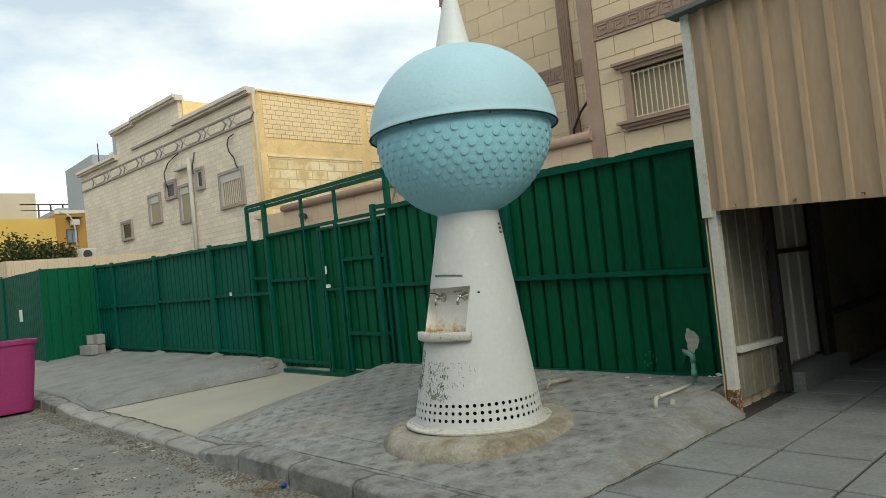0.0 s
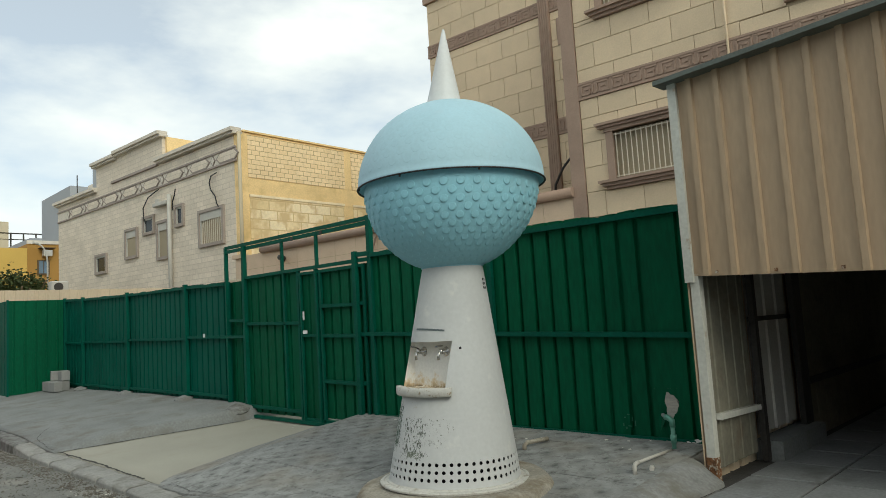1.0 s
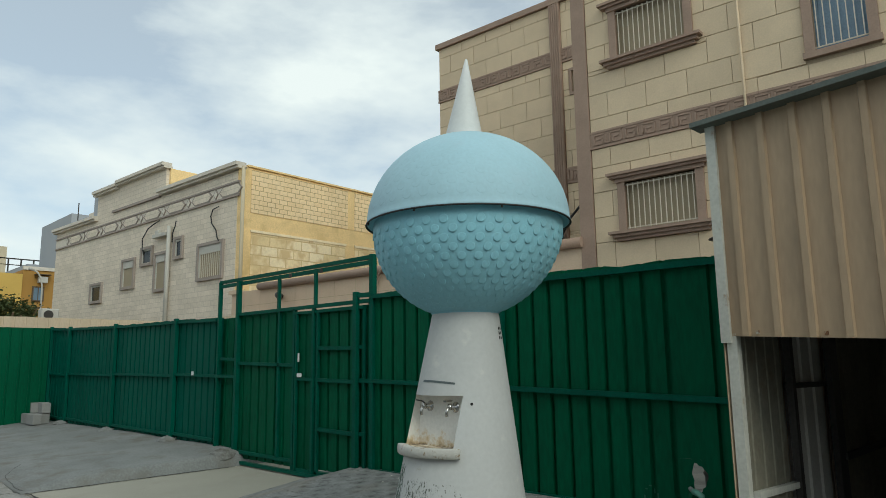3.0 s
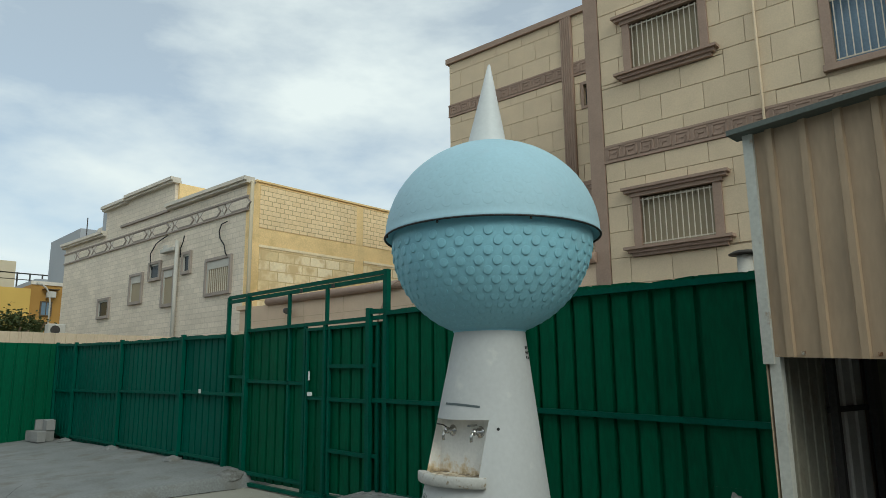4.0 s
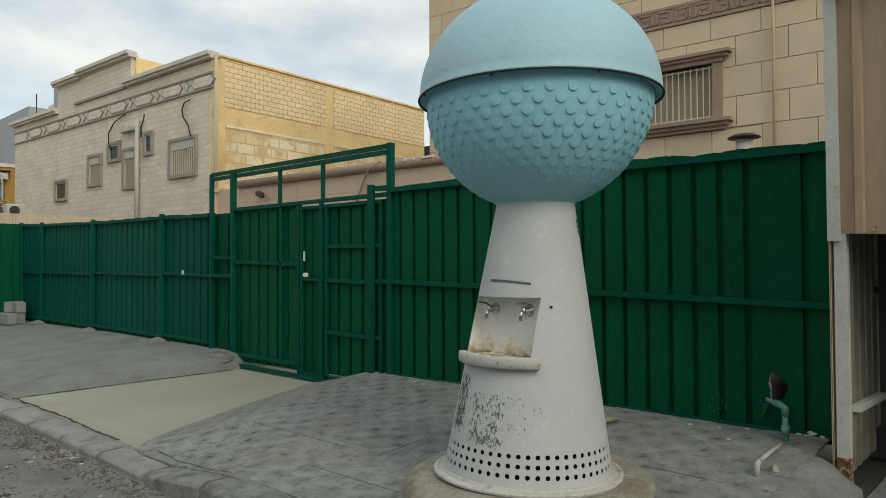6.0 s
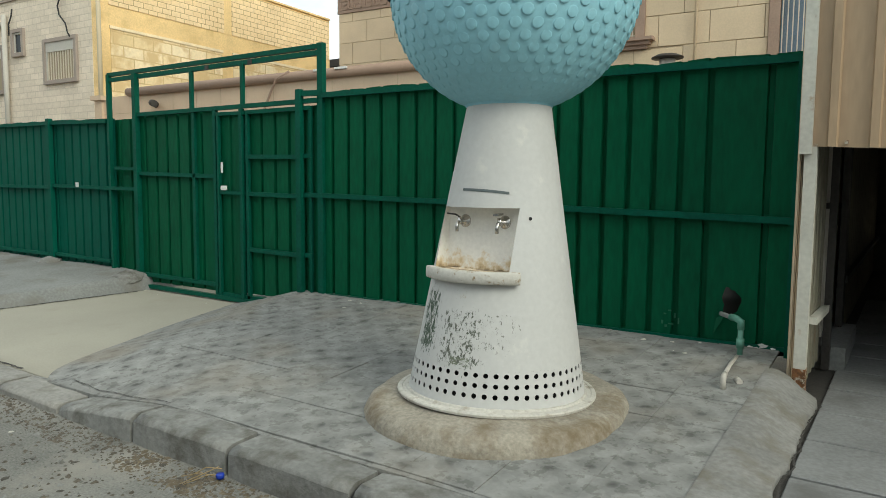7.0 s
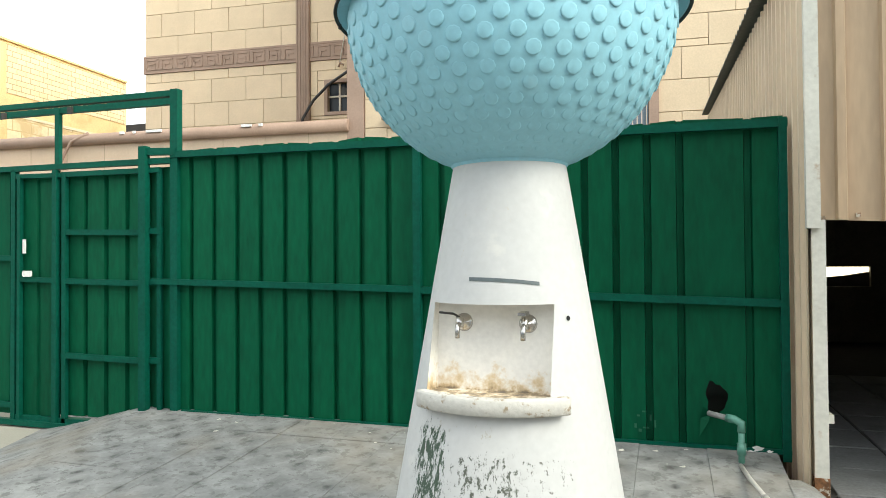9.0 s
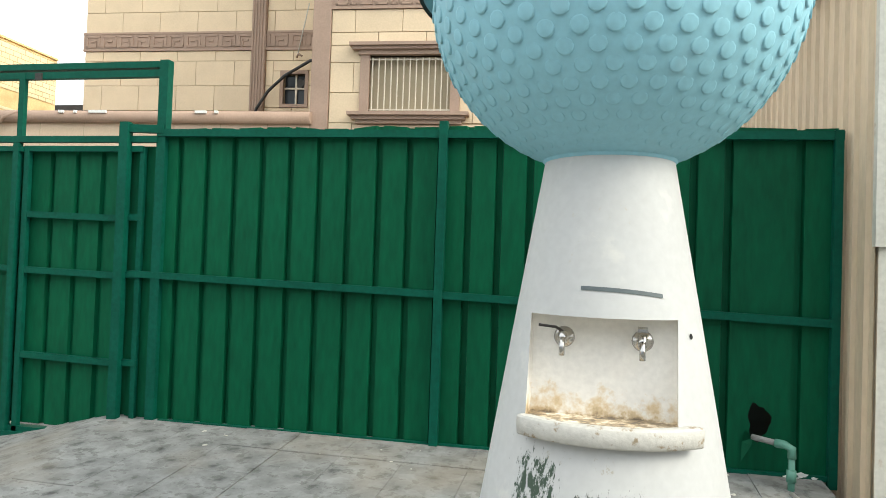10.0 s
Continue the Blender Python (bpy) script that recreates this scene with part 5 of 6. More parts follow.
part("cap", lathe([(0.0, 4.06), (0.2, 4.04), (0.3, 3.99), (0.3, 3.97), (0.0, 3.95)], 24, -5.92, 14.5), M["steel"], vent)


# ---- white brick house ----
def white_house():
    h = thing("house", (-40, 22, 0), "white brick house with a patterned band and bare sand-lime side wall", "house")
    Y, X0, X1, YB = 16.4, -51.85, -29.3, 30.8
    part("wall", boxes((X0, X1 - 0.3, Y, YB, -0.2, 10.75)), M["white_brick"], h, "white split-face brick front")
    part("wall", boxes((-45.5, -36.75, Y + 0.01, Y + 0.4, 10.7, 12.3)), M["white_brick"], h)
    # cornices
    for a, b, z in ((-37.2, X1, 10.82), (-42.5, -36.6, 12.3), (-45.75, -42.5, 12.16), (X0 - 0.2, -45.3, 10.6)):
        part("cornice", boxes((a, b, Y - 0.22, Y + 0.3, z, z + 0.12), (a + 0.05, b, Y - 0.34, Y + 0.25, z + 0.12, z + 0.3)), M["cornice"], h, "pale stepped cornice")
    part("wall", boxes((X0, -45.4, Y + 0.005, Y + 0.4, 10.5, 10.65)), M["white_brick"], h)
    part("ledge", boxes((-43.1, -37.2, Y - 0.12, Y, 10.76, 10.9)), M["wh_trim"], h)
    part("upper_side", boxes((-36.75, -36.6, Y + 0.2, Y + 5.5, 10.8, 12.3)), M["sand_conc"], h)
    # band with long lozenges
    b = part("band", boxes((X0, X1 - 0.05, Y - 0.03, Y, 9.58, 10.15)), M["cornice"], h, "pale stone band with outlined lozenges")
    each("band_edge", ((X0, X1 - 0.05, Y - 0.09, Y, 10.15, 10.24), (X0, X1 - 0.05, Y - 0.09, Y, 9.49, 9.58)), M["wh_trim"], b)

    def gem(name, w, e, t, d, m):
        """Mesh of a flat six- or four-sided lozenge, half sizes w and t, straight for e."""
        me = bpy.data.meshes.new(name)
        bm = bmesh.new()
        pts = [(-w, 0), (-e, -t), (e, -t), (w, 0), (e, t), (-e, t)] if e else [(-w, 0), (0, -t), (w, 0), (0, t)]
        f = bm.faces.new([bm.verts.new((x, 0, z)) for x, z in pts])
        r = bmesh.ops.extrude_face_region(bm, geom=[f])
        bmesh.ops.translate(bm, vec=(0, -d, 0), verts=[v for v in r["geom"] if isinstance(v, bmesh.types.BMVert)])
        bmesh.ops.recalc_face_normals(bm, faces=bm.faces)
        bm.to_mesh(me)
        bm.free()
        me.materials.append(M[m])
        return me

    outer, inner = gem("lozenge_border", 1.0, 0.68, 0.26, 0.05, "wh_trim"), gem("lozenge", 0.90, 0.63, 0.205, 0.055, "white_brick")
    small, core = gem("diamond_border", 0.22, 0, 0.26, 0.05, "wh_trim"), gem("diamond", 0.15, 0, 0.19, 0.055, "cornice")
    x = X1 - 0.8
    while x > X0 + 0.8:
        for nm, me, xx in (("lozenge_border", outer, x), ("lozenge", inner, x), ("diamond_border", small, x - 1.315), ("diamond", core, x - 1.315)):
            piece(nm, me, Matrix.Translation((xx, Y - 0.03, 9.865)), b)
        x -= 2.63
    # windows: x0, x1, z0, z1, arched blind or dark
    for x0, x1, z0, z1, kind in ((-32.95, -30.55, 5.68, 7.57, 2), (-35.38, -34.42, 7.05, 8.24, 0), (-37.45, -36.05, 5.5, 7.65, 1), (-39.1, -37.7, 7.05, 8.13, 0), (-41.4, -39.75, 5.93, 7.7, 1), (-45.65, -43.95, 5.4, 6.65, 0)):
        w = part("window", boxes((x0 + 0.2, x1 - 0.2, Y - 0.01, Y + 0.01, z0 + 0.16, z1 - 0.16)), M["glass"] if kind == 0 else M["curtain"], h, "deep set window with a grey stone frame")
        each("window_frame", ((x0, x0 + 0.16, Y - 0.12, Y, z0, z1), (x1 - 0.16, x1, Y - 0.12, Y, z0, z1), (x0 + 0.16, x1 - 0.16, Y - 0.12, Y, z1 - 0.15, z1), (x0 + 0.16, x1 - 0.16, Y - 0.14, Y, z0, z0 + 0.16)), M["wh_trim"], w)
        each("inner_frame", ((x0 + 0.16, x0 + 0.24, Y - 0.06, Y, z0 + 0.16, z1 - 0.15), (x1 - 0.24, x1 - 0.16, Y - 0.06, Y, z0 + 0.16, z1 - 0.15), (x0 + 0.24, x1 - 0.24, Y - 0.06, Y, z1 - (0.55 if kind else 0.24), z1 - 0.15)), M["wh_panel"], w)
        if kind == 2:
            for i in range(11):
                xx = x0 + 0.3 + i * (x1 - x0 - 0.6) / 10
                part("bar", boxes((xx - 0.022, xx + 0.022, Y - 0.05, Y - 0.02, z0 + 0.16, z1 - 0.55)), M["bars"], w)
    # pipes and cables on the front
    part("downpipe", tube([(-35.8, Y - 0.15, 3), (-35.8, Y - 0.15, 8.92)], 0.11, 8), M["wh_panel"], h, "pale downpipe")
    part("shelf", boxes((-37.4, -35.95, Y - 0.3, Y, 8.42, 8.62), (-37.3, -36.9, Y - 0.2, Y, 8.62, 8.85), bevel=0.02), M["wh_panel"], h)
    for pts in ([(-38.6, 7.7), (-38.82, 8.04), (-38.89, 8.62), (-38.26, 9.12), (-37.5, 9.3), (-36.98, 9.38)], [(-35.47, 8.0), (-35.46, 8.49), (-35.25, 8.8), (-35.15, 9.11)], [(-30.9, 7.5), (-31.06, 7.68), (-31.19, 8.06), (-31.6, 8.45), (-31.71, 8.83), (-31.52, 9.14), (-31.01, 9.2)]):
        part("cable", tube([(x, Y - 0.12, z) for x, z in pts], 0.032, 6), M["cable"], h, "black hanging cable")
    # bare side wall: concrete frame with block panels
    part("side_frame", boxes((X1 - 0.3, X1, Y + 0.02, YB, -0.2, 10.95)), M["sand_conc"], h, "ochre concrete frame of the side wall")
    for y0, y1 in ((16.95, 22.98), (23.46, YB - 0.1)):
        part("upper_panel", boxes((X1 - 0.1, X1 + 0.03, y0, y1, 8.75, 10.83)), M["sand_brick"], h, "sand-lime block infill")
        part("lower_panel", boxes((X1 - 0.1, X1 + 0.03, y0 + 0.05, y1 - 0.15, 2.0, 7.86)), M["sand_brick_old"], h, "mortar-smeared block infill")
        part("mortar_ledge", boxes((X1 - 0.05, X1 + 0.06, y0 + 0.02, y1 - 0.1, 7.80, 7.92)), M["lime"], h, "pale mortar ledge")
    part("corner_pipe", tube([(X1 + 0.1, Y + 0.05, 3), (X1 + 0.1, Y + 0.05, 10.9)], 0.09, 8), M["far_cream"], h, "cream downpipe")
    part("side_cap", boxes((X1 - 0.35, X1 + 0.08, Y + 0.3, YB, 10.95, 11.04)), M["sand_conc"], h)
    part("roof_room", boxes((-47.3, -45.75, Y + 0.5, Y + 3.0, 10.5, 12.8)), M["grey_wall"], h, "grey stair room on the roof")
    part("roof_tank", boxes((-48.9, -46.3, Y + 0.8, Y + 3.0, 10.5, 11.75), bevel=0.05), M["cornice"], h, "pale roof tank box")
    part("mast", tube([(-51.2, Y + 1.0, 10.5), (-51.2, Y + 1.0, 12.9)], 0.04, 6), M["steel"], h, "thin roof mast")
    turned(h, (X1, Y), 3.6)
    return h


white_house()

# ---- far houses, lamp and tree ----
gh = thing("house", (-64, 20, 0), "plain blue-grey house behind the white brick one", "house")
part("wall", boxes((-86.4, -76.3, 23.0, 38, -0.2, 17.3)), M["grey_wall"], gh)
oh = thing("house", (-66, 16, 0), "ochre and yellow rendered house with arched window", "house")
part("wall", boxes((-75, -65, 16.3, 24, -0.2, 9.7)), M["orange"], oh)
part("wall", boxes((-75, -64.8, -4, 16.25, -0.2, 9.3)), M["yellow"], oh, "yellow wall")
part("parapet", boxes((-65.2, -64.9, 16.3, 24, 9.7, 10.0)), M["cornice"], oh)
w = part("window", boxes((-64.99, -64.9, 17.15, 17.85, 7.2, 8.25)), M["blue_glass"], oh)
each("window_frame", ((-64.98, -64.86, 17.05, 17.15, 7.1, 8.35), (-64.98, -64.86, 17.85, 17.95, 7.1, 8.35), (-64.98, -64.86, 17.15, 17.85, 8.25, 8.35), (-64.98, -64.86, 17.15, 17.85, 7.1, 7.2), (-64.98, -64.86, 17.48, 17.53, 7.2, 8.25)), M["wood"], w)
part("air_conditioner", boxes((-64.9, -64.4, 17.4, 18.05, 8.65, 9.15)), M["wh_panel"], oh)
part("awning", boxes((-65.0, -64.3, 17.1, 18.3, 9.3, 9.36)), M["wood"], oh)
fh = thing("house", (-110, 26, 0), "distant cream flat-roofed house", "house")
part("wall", boxes((-120, -105, 14, 23.9, -0.2, 17.6)), M["far_cream"], fh)
part("roof_rail", boxes((-105.2, -105, 22, 36, 16.0, 16.15), (-105.2, -105, 22, 36, 15.2, 15.3)), M["steel"], fh)
part("annex", boxes((-105.3, -95, 23.95, 36, -0.2, 14.2)), M["grey_wall"], fh)
for y in (24.1, 25.6, 27.1, 28.6):
    part("rail_post", boxes((-105.2, -104.9, y, y + 0.14, 14.0, 16.15)), M["steel"], fh)
lh = thing("house", (-32, 38, 0), "dark low flat-roofed house between the two near houses", "house")
part("wall", boxes((-42, -25, 34.2, 44, -0.2, 9.1)), M["wh_trim"], lh)
part("parapet", boxes((-42.1, -24.9, 34, 34.4, 9.1, 9.55)), M["steel"], lh, "dark roof edge")
sl = thing("street_lamp", (-58, 15.5, -0.1), "tall white street lamp with a curved arm", "street lamp")
part("pole", tube([(-58, 15.95, -0.1), (-58, 15.95, 7.5), (-58, 15.85, 8.2), (-58, 15.6, 8.65), (-58, 15.3, 8.85)], 0.06, 8), M["wh_panel"], sl)
part("lamp_head", tube([(-58, 15.32, 8.84), (-58, 14.95, 8.95)], 0.1, 8), M["wh_panel"], sl)
ac = thing("air_conditioner", (-27, 8.9, 0), "white outdoor air conditioner unit", "air conditioner")
part("case", boxes((-26.8, -26.4, 7.6, 8.15, 3.15, 3.58), bevel=0.03), M["wh_panel"], ac)
part("stand", boxes((-26.75, -26.45, 7.65, 8.1, -0.1, 3.15)), M["steel"], ac)
part("fan_grille", tube([(-26.4, 7.82, 3.37), (-26.37, 7.82, 3.37)], 0.15, 16), M["steel"], ac)


def tree(x, y, hgt, spread, seed):
    rnd = random.Random(seed)
    t = thing("tree", (x, y, -0.1), "dusty dark green leafy tree behind the fence", "tree")
    bm = tube([(x, y, -0.1), (x + 0.05, y, hgt * 0.3), (x, y + 0.1, hgt * 0.6)], 0.14, 8)
    for i in range(7):
        a = rnd.uniform(0, 6.28)
        tube([(x, y, hgt * 0.4), (x + math.cos(a) * spread * 0.4, y + math.sin(a) * spread * 0.4, hgt * 0.65), (x + math.cos(a) * spread * 0.8, y + math.sin(a) * spread * 0.8, hgt * rnd.uniform(0.75, 0.95))], 0.05, 6, bm)
    part("trunk", bm, M["wood"], t)
    bm = bmesh.new()
    clumps = [(rnd.gauss(0, 0.45), rnd.gauss(0, 0.45), rnd.uniform(0.5, 1.0)) for _ in range(42)]
    for cx, cy, cz in clumps:
        for _ in range(150):
            p = Vector((x + (cx + rnd.gauss(0, 0.13)) * spread, y + (cy + rnd.gauss(0, 0.13)) * spread, hgt * (cz * (1 - 0.25 * (cx * cx + cy * cy)) + rnd.gauss(0, 0.05))))
            a = Vector((rnd.gauss(0, 1), rnd.gauss(0, 1), rnd.gauss(0, 0.6))).normalized() * rnd.uniform(0.06, 0.13)
            b = a.orthogonal() * 0.45
            bm.faces.new([bm.verts.new(q) for q in (p - a, p + b, p + a, p - b)])
    part("crown", bm, M["leaf"], t)


tree(-46.0, 9.0, 5.7, 2.6, 4)
tree(-44.0, 10.4, 5.3, 2.3, 9)

# ---- things on the ground ----
bn = thing("waste_bin", (-13.25, 2.52, -0.15), "large open magenta plastic waste bin by the kerb", "waste bin")
bm = bmesh.new()
rings = []
for z, k in ((-0.13, 0.84), (-0.08, 0.86), (0.95, 1.0), (0.98, 1.06), (1.04, 1.07), (1.04, 1.0), (0.9, 0.96), (0.0, 0.82)):
    ring = []
    for i in range(32):
        a = 2 * math.pi * i / 32
        ca, sa = math.cos(a), math.sin(a)
        ring.append(bm.verts.new((-13.25 + math.copysign(abs(ca) ** 0.35, ca) * 0.42 * k, 2.52 + math.copysign(abs(sa) ** 0.35, sa) * 0.62 * k, z)))
    rings.append(ring)
for q, w in zip(rings, rings[1:]):
    for i in range(32):
        bm.faces.new((q[i], q[(i + 1) % 32], w[(i + 1) % 32], w[i]))
bm.faces.new(rings[-1])
bm.faces.new(rings[0][::-1])
part("body", bm, M["bin"], bn)

me = bpy.data.meshes.new("concrete_block")
bm = boxes((-0.2, 0.2, -0.1, 0.1, 0, 0.25), bevel=0.01)
bm.to_mesh(me)
bm.free()
me.materials.append(M["block"])
for x, y, z, a in ((-20.3, 6.12, 0.2, 84), (-19.98, 6.1, 0.2, 4), (-20.28, 6.1, 0.455, 80), (-19.95, 6.12, 0.455, -3), (-19.75, 5.85, 0.2, 6), (-20.2, 5.85, 0.2, 8)):
    ob = new("concrete_block", me)
    ob.matrix_world = pose(x, y, z, 0, 0, a)
    tagged(ob, "grey hollow concrete block in a small stack by the fence", "concrete block", "stack of blocks")

pp = thing("standpipe", (-2.82, 6.3, 0.2), "green plastic water pipe with elbow rising through a torn fence hole", "pipe")
part("riser", tube([(-2.82, 6.15, 0.16), (-2.82, 6.15, 0.46)], 0.020, 10), M["pvc_green"], pp)
part("elbow", tube([(-2.82, 6.15, 0.42), (-2.82, 6.15, 0.475), (-2.86, 6.16, 0.495), (-2.90, 6.19, 0.495)], 0.026, 10), M["pvc_green"], pp)
part("nipple", tube([(-2.90, 6.19, 0.495), (-3.0, 6.33, 0.49)], 0.018, 8), M["block"], pp)
part("collar", tube([(-2.82, 6.15, 0.28), (-2.82, 6.15, 0.35)], 0.028, 10), M["pvc_green"], pp)
part("ground_pipe", tube([(-2.83, 6.1, 0.225), (-2.81, 5.8, 0.235), (-2.77, 5.42, 0.25)], 0.014, 8), M["pvc_white"], pp, "dirty white pipe on the ground")
part("ground_elbow", tube([(-2.772, 5.44, 0.25), (-2.765, 5.38, 0.247), (-2.765, 5.365, 0.225), (-2.766, 5.362, 0.155)], 0.018, 8), M["pvc_white"], pp)
solo("pipe_offcut", tube([(-2.72, 5.56, 0.195), (-2.69, 5.5, 0.192)], 0.02, 8), M["pvc_white"], "short white pipe offcut beside the ground pipe", "offcut")
# no drum is known here; this one is added so the hole looks dark
dr = thing("drum", (-2.85, 7.1, 0.1), "made-up black drum added to darken the torn fence hole", "drum")
part("body", lathe([(0.0, 0.1), (0.31, 0.1), (0.34, 0.14), (0.34, 0.5), (0.355, 0.53), (0.34, 0.56), (0.34, 0.95), (0.30, 1.0), (0.0, 1.0)], 28, -2.85, 7.1), M["cable"], dr)
bm = bmesh.new()
q = [bm.verts.new(v) for v in ((-3.03, FENCE_Y - 0.012, 0.52), (-2.99, FENCE_Y - 0.03, 0.47), (-3.0, FENCE_Y - 0.05, 0.43), (-3.06, FENCE_Y - 0.045, 0.32), (-3.05, FENCE_Y - 0.015, 0.44))]
bm.faces.new(q)
bmesh.ops.solidify(bm, geom=bm.faces, thickness=0.003)
solo("torn_flap", bm, M["green"], "bent green strip of torn sheet metal at the hole", "metal flap")
for i, (x, z, w_, h_) in enumerate(((-3.47, 0.36, 0.015, 0.03), (-3.45, 0.43, 0.02, 0.012), (-3.41, 0.46, 0.03, 0.01), (-3.37, 0.42, 0.012, 0.04), (-3.40, 0.35, 0.04, 0.01), (-3.34, 0.38, 0.012, 0.05), (-3.44, 0.33, 0.02, 0.02))):
    solo("paint_mark", boxes((x - w_ / 2, x + w_ / 2, FENCE_Y - 0.0035, FENCE_Y - 0.002, z - h_ / 2, z + h_ / 2)), M["green_pale"], "faint pale stencil stroke on the green fence", "paint mark", "stencil strokes")
for x, z, r in ((-2.70, 0.27, 0.032), (-2.79, 0.25, 0.02), (-2.63, 0.255, 0.018), (-2.74, 0.245, 0.022)):
    bm = bmesh.new()
    bm.faces.new([bm.verts.new((x + r * (1 + 0.4 * math.sin(5 * a)) * math.cos(a), FENCE_Y - 0.04, z + 0.5 * r * (1 + 0.3 * math.cos(3 * a)) * math.sin(a))) for a in (2 * math.pi * k / 14 for k in range(14))])
    solo("paint_splash", bm, M["paper"], "white paint splash at the fence foot", "paint mark", "paint splashes")
solo("broken_pipe", tube([(-4.13, 5.66, 0.17), (-4.13, 5.66, 0.225), (-4.125, 5.69, 0.25), (-4.09, 5.98, 0.245)], 0.022, 8), M["concrete_old"], "short dirty bent pipe offcut lying on the pavement", "offcut")

# ---- kerb, tiles and slabs ----
kerb = thing("kerb", (-5, KERB_Y, -0.15), "worn grey concrete kerb stones with open joints", "kerb", kind="structure")


def kerb_stone(x0, x1, drop0, drop1, seed):
    rnd = random.Random(seed)
    wide = 0.1 if min(drop0, drop1) < -0.05 else 0.0
    bm = bmesh.new()
    prof = [(-0.10, -0.26), (-0.088, -0.028), (-0.072, -0.008), (-0.03, 0.007), (0.16 + wide, 0.012), (0.16 + wide, -0.26)]
    n = 6
    rings = []
    for i in range(n + 1):
        x = x0 + (x1 - x0) * i / n
        d = drop0 + (drop1 - drop0) * i / n
        e = 0.02 if i in (0, n) else 0.0
        rings.append([bm.verts.new((x + (0.011 if i == 0 else -0.011 if i == n else 0), KERB_Y + y + e * 0.6 * (y < 0) + rnd.uniform(-0.004, 0.004), max(z, -0.26) + d * (z > -0.2) - e * 0.4 * (z > -0.2) + rnd.uniform(-0.004, 0.004))) for y, z in prof])
    for a, b in zip(rings, rings[1:]):
        for k in range(len(prof)):
            j = (k + 1) % len(prof)
            f = bm.faces.new((a[k], a[j], b[j], b[k]))
            f.smooth = k in (1, 2)
    bm.faces.new(rings[0]), bm.faces.new(rings[-1][::-1])
    bmesh.ops.recalc_face_normals(bm, faces=bm.faces)
    return bm


x, k = -2.15, 0
while x > -24:
    w = 0.91
    part("kerb_stone", kerb_stone(x - w, x - 0.012, kerb_drop(x - w), kerb_drop(x), k), M["screed"] if kerb_drop(x) < -0.08 else M["kerb"], kerb)
    x -= w
    k += 1

tile_me = bpy.data.meshes.new("tile")
bm = boxes((-0.2143, 0.2143, -0.2143, 0.2143, -0.02, 0.0), bevel=0.002)
bm.to_mesh(tile_me)
bm.free()
tile_me.materials.append(M["tile"])
tilt = math.degrees(math.atan(0.075))
ty, r = KERB_Y + 0.18 + 0.215, 0
rnd = random.Random(12)
while ty < 6.35:
    tx = -2.80
    while tx > right_edge(ty) + 1.35:
        if math.hypot(tx - TX, ty - TY) > 0.45 and not (tx < -5.7 and ty < 4.4):
            m = pose(tx, ty, right_pave(tx, ty) + 0.009 + rnd.uniform(-0.0006, 0.0006), tilt + rnd.uniform(-0.12, 0.12), rnd.uniform(-0.12, 0.12), rnd.uniform(-0.2, 0.2))
            piece("tile", tile_me, m, pavement)
        tx -= 0.43
    ty += 0.43

# near-black bed; slabs cover it to about y 11, bare behind them
apron = solo("shed_floor", boxes((-2.5, 6.0, 3.25, 15.4, -0.2, 0.012)), M["dark_joint"], "grey concrete slab floor of the shed and its apron", "floor", kind="structure")
slab_me = bpy.data.meshes.new("slab")
bm = boxes((0.011, 0.554, 0.012, 0.608, -0.02, 0.03), bevel=0.006)
bm.to_mesh(slab_me)
bm.free()
slab_me.materials.append(M["slab"])
for i in range(9):
    for j in range(15):
        if 3.24 + j * 0.62 < 11:
            piece("slab", slab_me, pose(-2.265 + i * 0.565, 3.24 + j * 0.62, rnd.uniform(-0.003, 0.003)), apron)
# rounded mortar edge between the tiles and the slabs
bm = bmesh.new()
rows = []
def mortar_x(y):
    return -2.275 + noise.noise(Vector((0, y * 2.2, 1))) * 0.035 + noise.noise(Vector((3, y * 7.3, 1))) * 0.022


for i in range(56):
    y = 3.15 + i * 0.05
    e, z = mortar_x(y), right_pave(-2.55, y)
    q = 0.008 * noise.noise(Vector((1, y * 6, 4)))
    rows.append([bm.verts.new(v) for v in ((-2.60, y, right_pave(-2.60, y) + 0.013), (-2.53, y, z + 0.018 + q), (-2.46, y, z * 0.80 + 0.024 - q), (-2.38, y, z * 0.42 + 0.035 + q), (e - 0.01, y, 0.038 + z * 0.10), (e, y, -0.01))])
for a, b in zip(rows, rows[1:]):
    for k in range(5):
        f = bm.faces.new((a[k], a[k + 1], b[k + 1], b[k]))
        f.smooth = True
solo("mortar_edge", bm, M["mortar"], "rough mortar edge between tiles and slabs", "pavement edge", kind="structure")

# ---- grit, stones and litter on the road ----
def scatter(name, n, x0, x1, y0, y1, zf, size, material, label, seed, flat=0.6):
    rnd = random.Random(seed)
    vs, fs = [], []
    for _ in range(n):
        x, y = rnd.uniform(x0, x1), rnd.uniform(y0, y1)
        r = size * rnd.uniform(0.4, 1.6) * rnd.choice((0.6, 1, 1, 1.5))
        z, a = zf(x, y), rnd.uniform(0, 6.28)
        b = len(vs)
        k = [rnd.uniform(0.6, 1.3) for _ in range(5)]
        vs += [(x + r * k[i] * math.cos(a + i * 1.257), y + r * k[i] * math.sin(a + i * 1.257), z - 0.002) for i in range(5)]
        vs.append((x + r * 0.2, y, z + r * flat))
        fs += [(b + i, b + (i + 1) % 5, b + 5) for i in range(5)]
    me = bpy.data.meshes.new(name)
    me.from_pydata(vs, [], fs)
    me.materials.append(material)
    ob = new(name, me)
    tagged(ob, label, "grit", kind="stuff")
    return ob


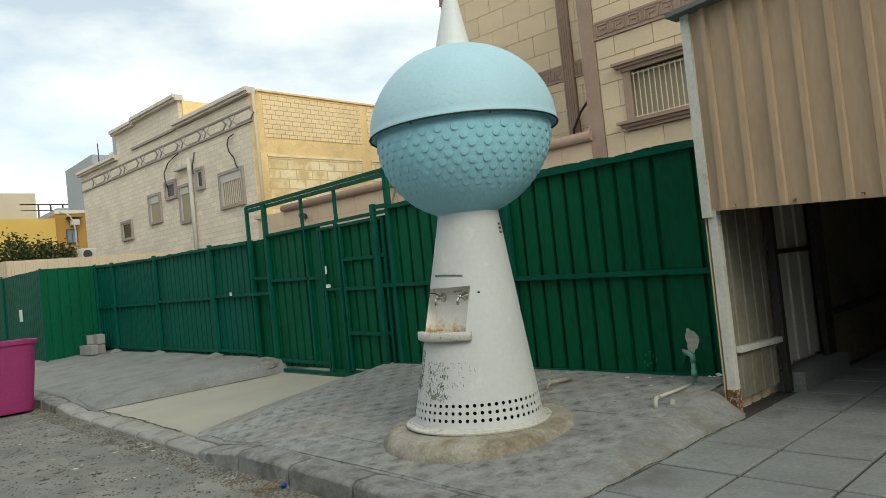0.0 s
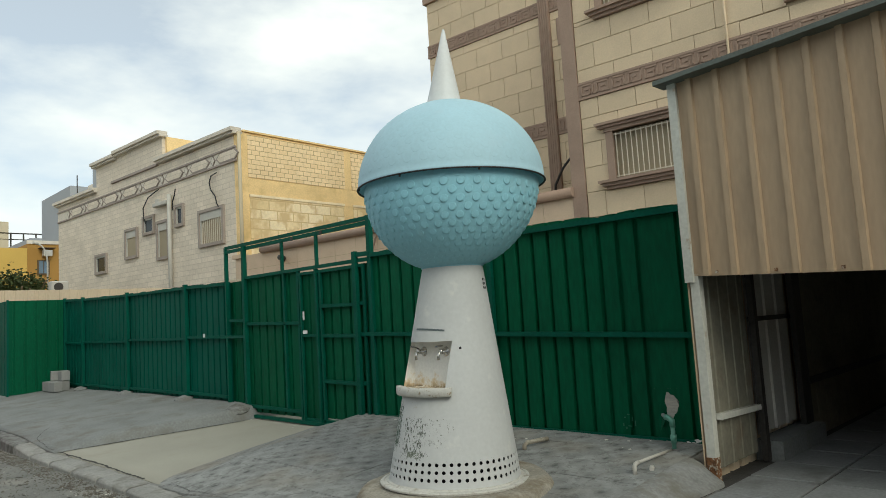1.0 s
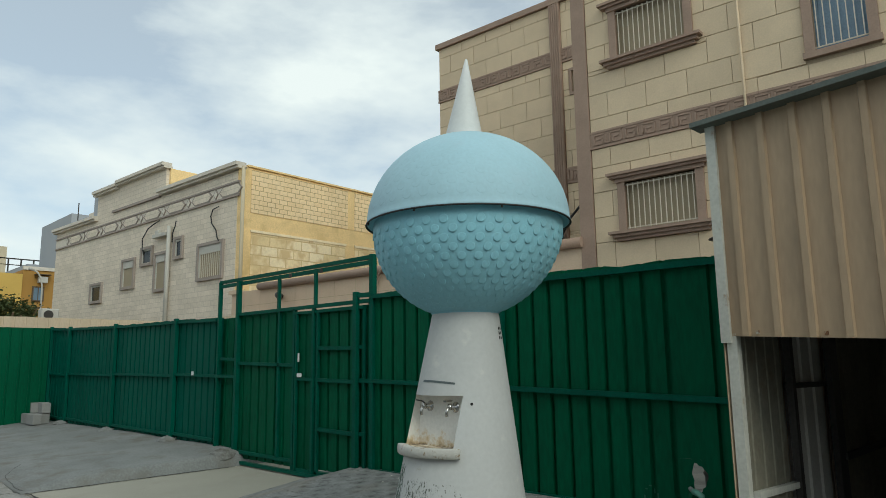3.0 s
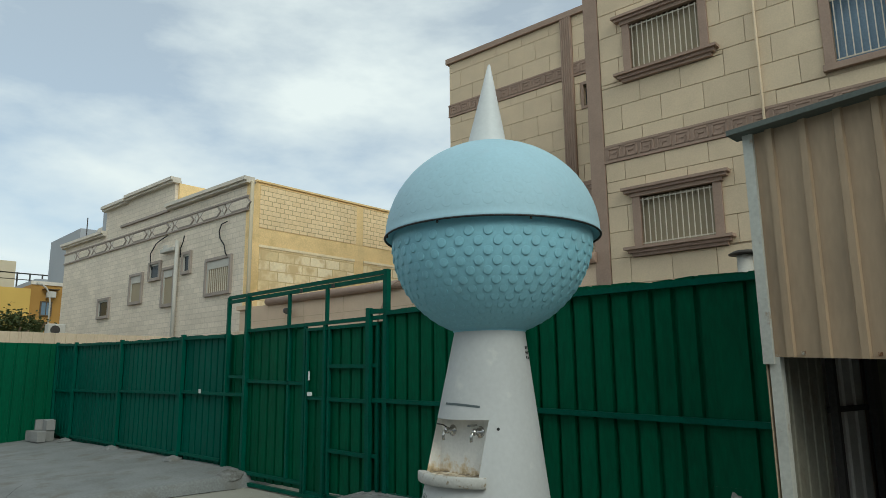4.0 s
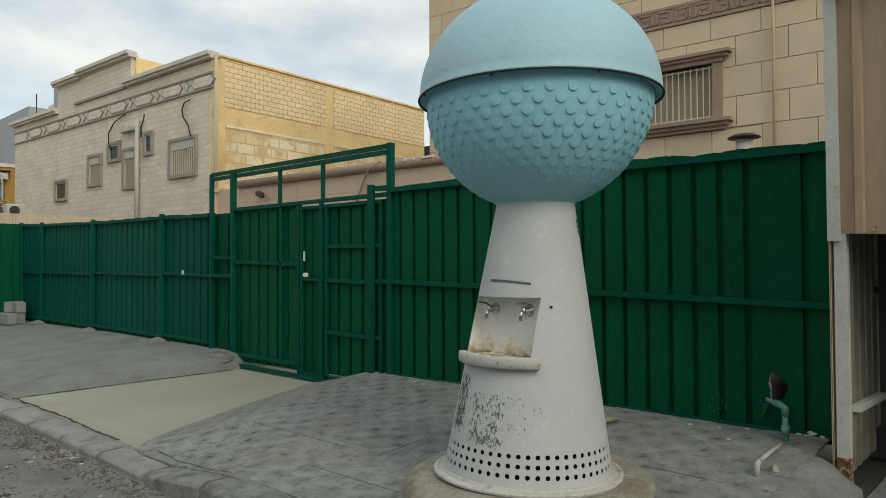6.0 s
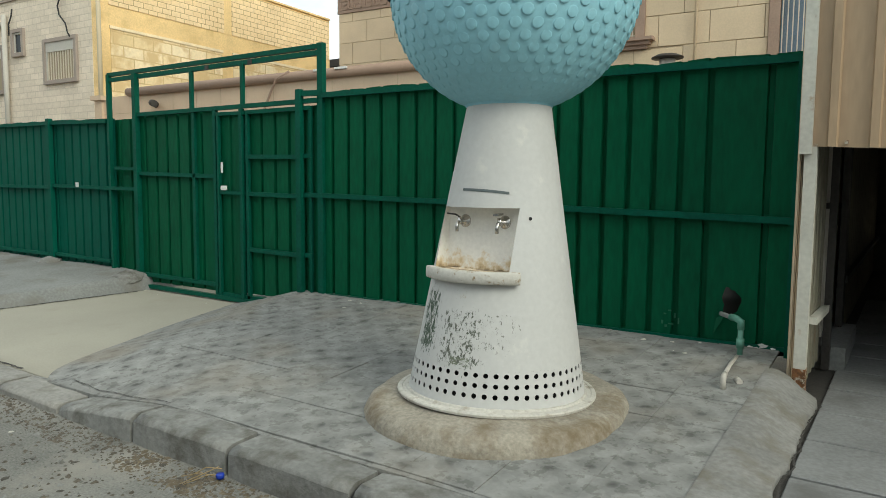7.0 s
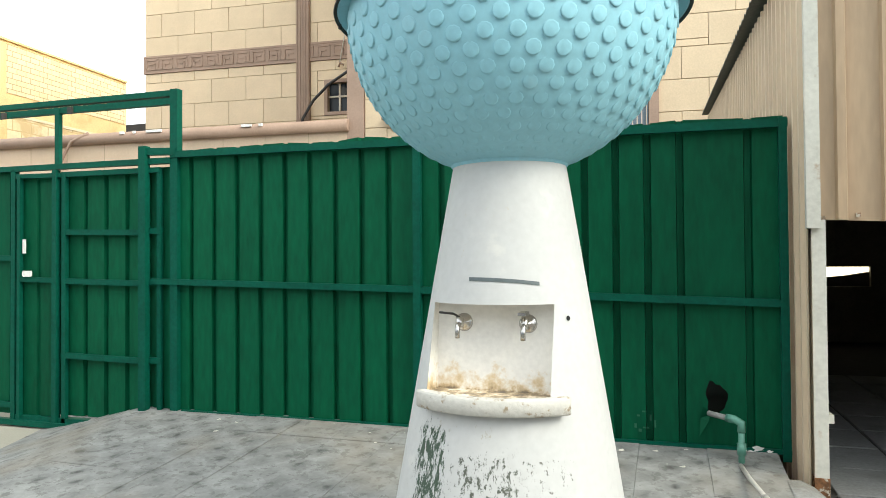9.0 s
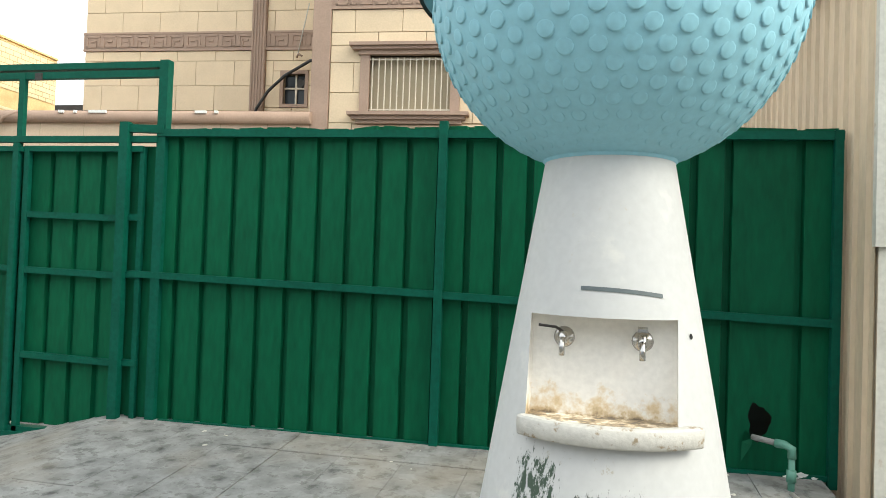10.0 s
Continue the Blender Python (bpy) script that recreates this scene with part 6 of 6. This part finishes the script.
scatter("grit", 6500, -14.5, -2.0, 0.6, 3.12, road_z, 0.010, M["grit"], "loose brown grit on the road", 3)
scatter("gravel", 1800, -14.5, -3.0, 2.2, 3.14, road_z, 0.012, M["kerb"], "loose grey gravel along the kerb", 4)
scatter("kerb_dirt", 5200, -14.5, -2.2, 2.88, 3.15, road_z, 0.009, M["grit"], "dark soil and crumbs gathered along the kerb foot", 8)
scatter("litter", 70, -14, -5.5, 2.2, 3.1, road_z, 0.02, M["litter"], "pale scraps of paper and stone on the road", 5, 0.15)
scatter("debris", 34, -10.6, -2.7, 5.9, 6.36, lambda x, y: right_pave(x, y) + 0.014 if x > -7.6 else 0.0, 0.012, M["litter"], "white paint scraps along the fence foot", 6, 0.3)
scatter("leaf_litter", 420, -14.2, -3.2, 1.7, 3.1, road_z, 0.026, M["debris_dark"], "dark dry leaf and soil flecks on the road", 9, 0.12)
scatter("soil", 1300, -5.6, -3.4, 2.86, 3.14, road_z, 0.013, M["straw_dirt"], "brown loose soil heaped at the kerb foot", 10, 0.4)
solo("bottle_cap", lathe([(0.0, -0.155), (0.022, -0.155), (0.024, -0.135), (0.02, -0.128), (0.0, -0.126)], 14, -4.87, 3.115), mat("blue_plastic", (0.01, 0.04, 0.35), 0.4), "small blue plastic bottle cap by the kerb", "litter")
rnd = random.Random(77)
for i in range(4):
    a, b = rnd.uniform(-0.5, 0.9), rnd.uniform(0.1, 0.24)
    solo("twig", tube([(-4.86, 3.13 - 0.01 * i, -0.12 + rnd.uniform(-0.03, 0.05)), (-4.86 - b * 0.5 * math.cos(a), 3.09 - 0.03 * rnd.random(), -0.11 + rnd.uniform(-0.03, 0.03)), (-4.86 - b * math.cos(a), 3.05 - 0.16 * math.sin(a), -0.162)], 0.0028, 5), M["straw"], "dry straw stalk in the kerb joint", "twig", "dry stalks")


def open_joint(pts, w, zf, label):
    """A jagged dark joint along pts, w wide."""
    rnd = random.Random(len(pts) * 7 + int(w * 1000))
    bm = bmesh.new()
    rows = []
    for (xa, ya), (xb, yb) in zip(pts, pts[1:]):
        n = max(2, int(math.hypot(xb - xa, yb - ya) / 0.05))
        d = Vector((-(yb - ya), xb - xa, 0)).normalized()
        for i in range(n):
            t = i / n
            x, y = xa + (xb - xa) * t, ya + (yb - ya) * t
            o = 0.022 * noise.noise(Vector((x * 5, y * 5, 2))) + rnd.uniform(-0.006, 0.006)
            h = w * rnd.uniform(0.15, 0.5)
            rows.append([bm.verts.new((x + d.x * (o + k), y + d.y * (o + k), zf(x, y) + 0.004)) for k in (-h, h)])
    for a, b in zip(rows, rows[1:]):
        bm.faces.new((a[0], a[1], b[1], b[0]))
    solo("open_joint", bm, M["dark_joint"], label, "joint", kind="structure")


open_joint([(-11.0, 3.47), (-9.4, 3.49), (-7.8, 3.46)], 0.045, lambda x, y: drive_z(y) + ground_noise(x, y, 0.6, 0.012), "open jagged joint between driveway and kerb")
# this dark strip also paints the shadow under the raised pavement lip
open_joint([(left_edge(3.5) + 0.14, 3.5), (left_edge(5) + 0.14, 5.0), (left_edge(6.2) + 0.14, 6.2)], 0.06, lambda x, y: drive_z(y) + 0.002 + ground_noise(x, y, 0.6, 0.012), "dark crack and painted lip shadow along the driveway edge")
open_joint([(mortar_x(3.2 + 0.05 * i) + 0.008, 3.2 + 0.05 * i) for i in range(55)], 0.015, lambda x, y: 0.031, "jagged crack between mortar edge and slabs")
open_joint([(-5.75, 3.42), (-6.3, 3.44), (-7.2, 3.5)], 0.010, lambda x, y: right_pave(x, y) + 0.004, "crack between the pavement and the kerb")
open_joint([(-13.0, 3.9), (-12.2, 3.5), (-11.3, 3.44), (-11.0, 3.47)], 0.012, left_pave, "thin crack in the concrete pavement")
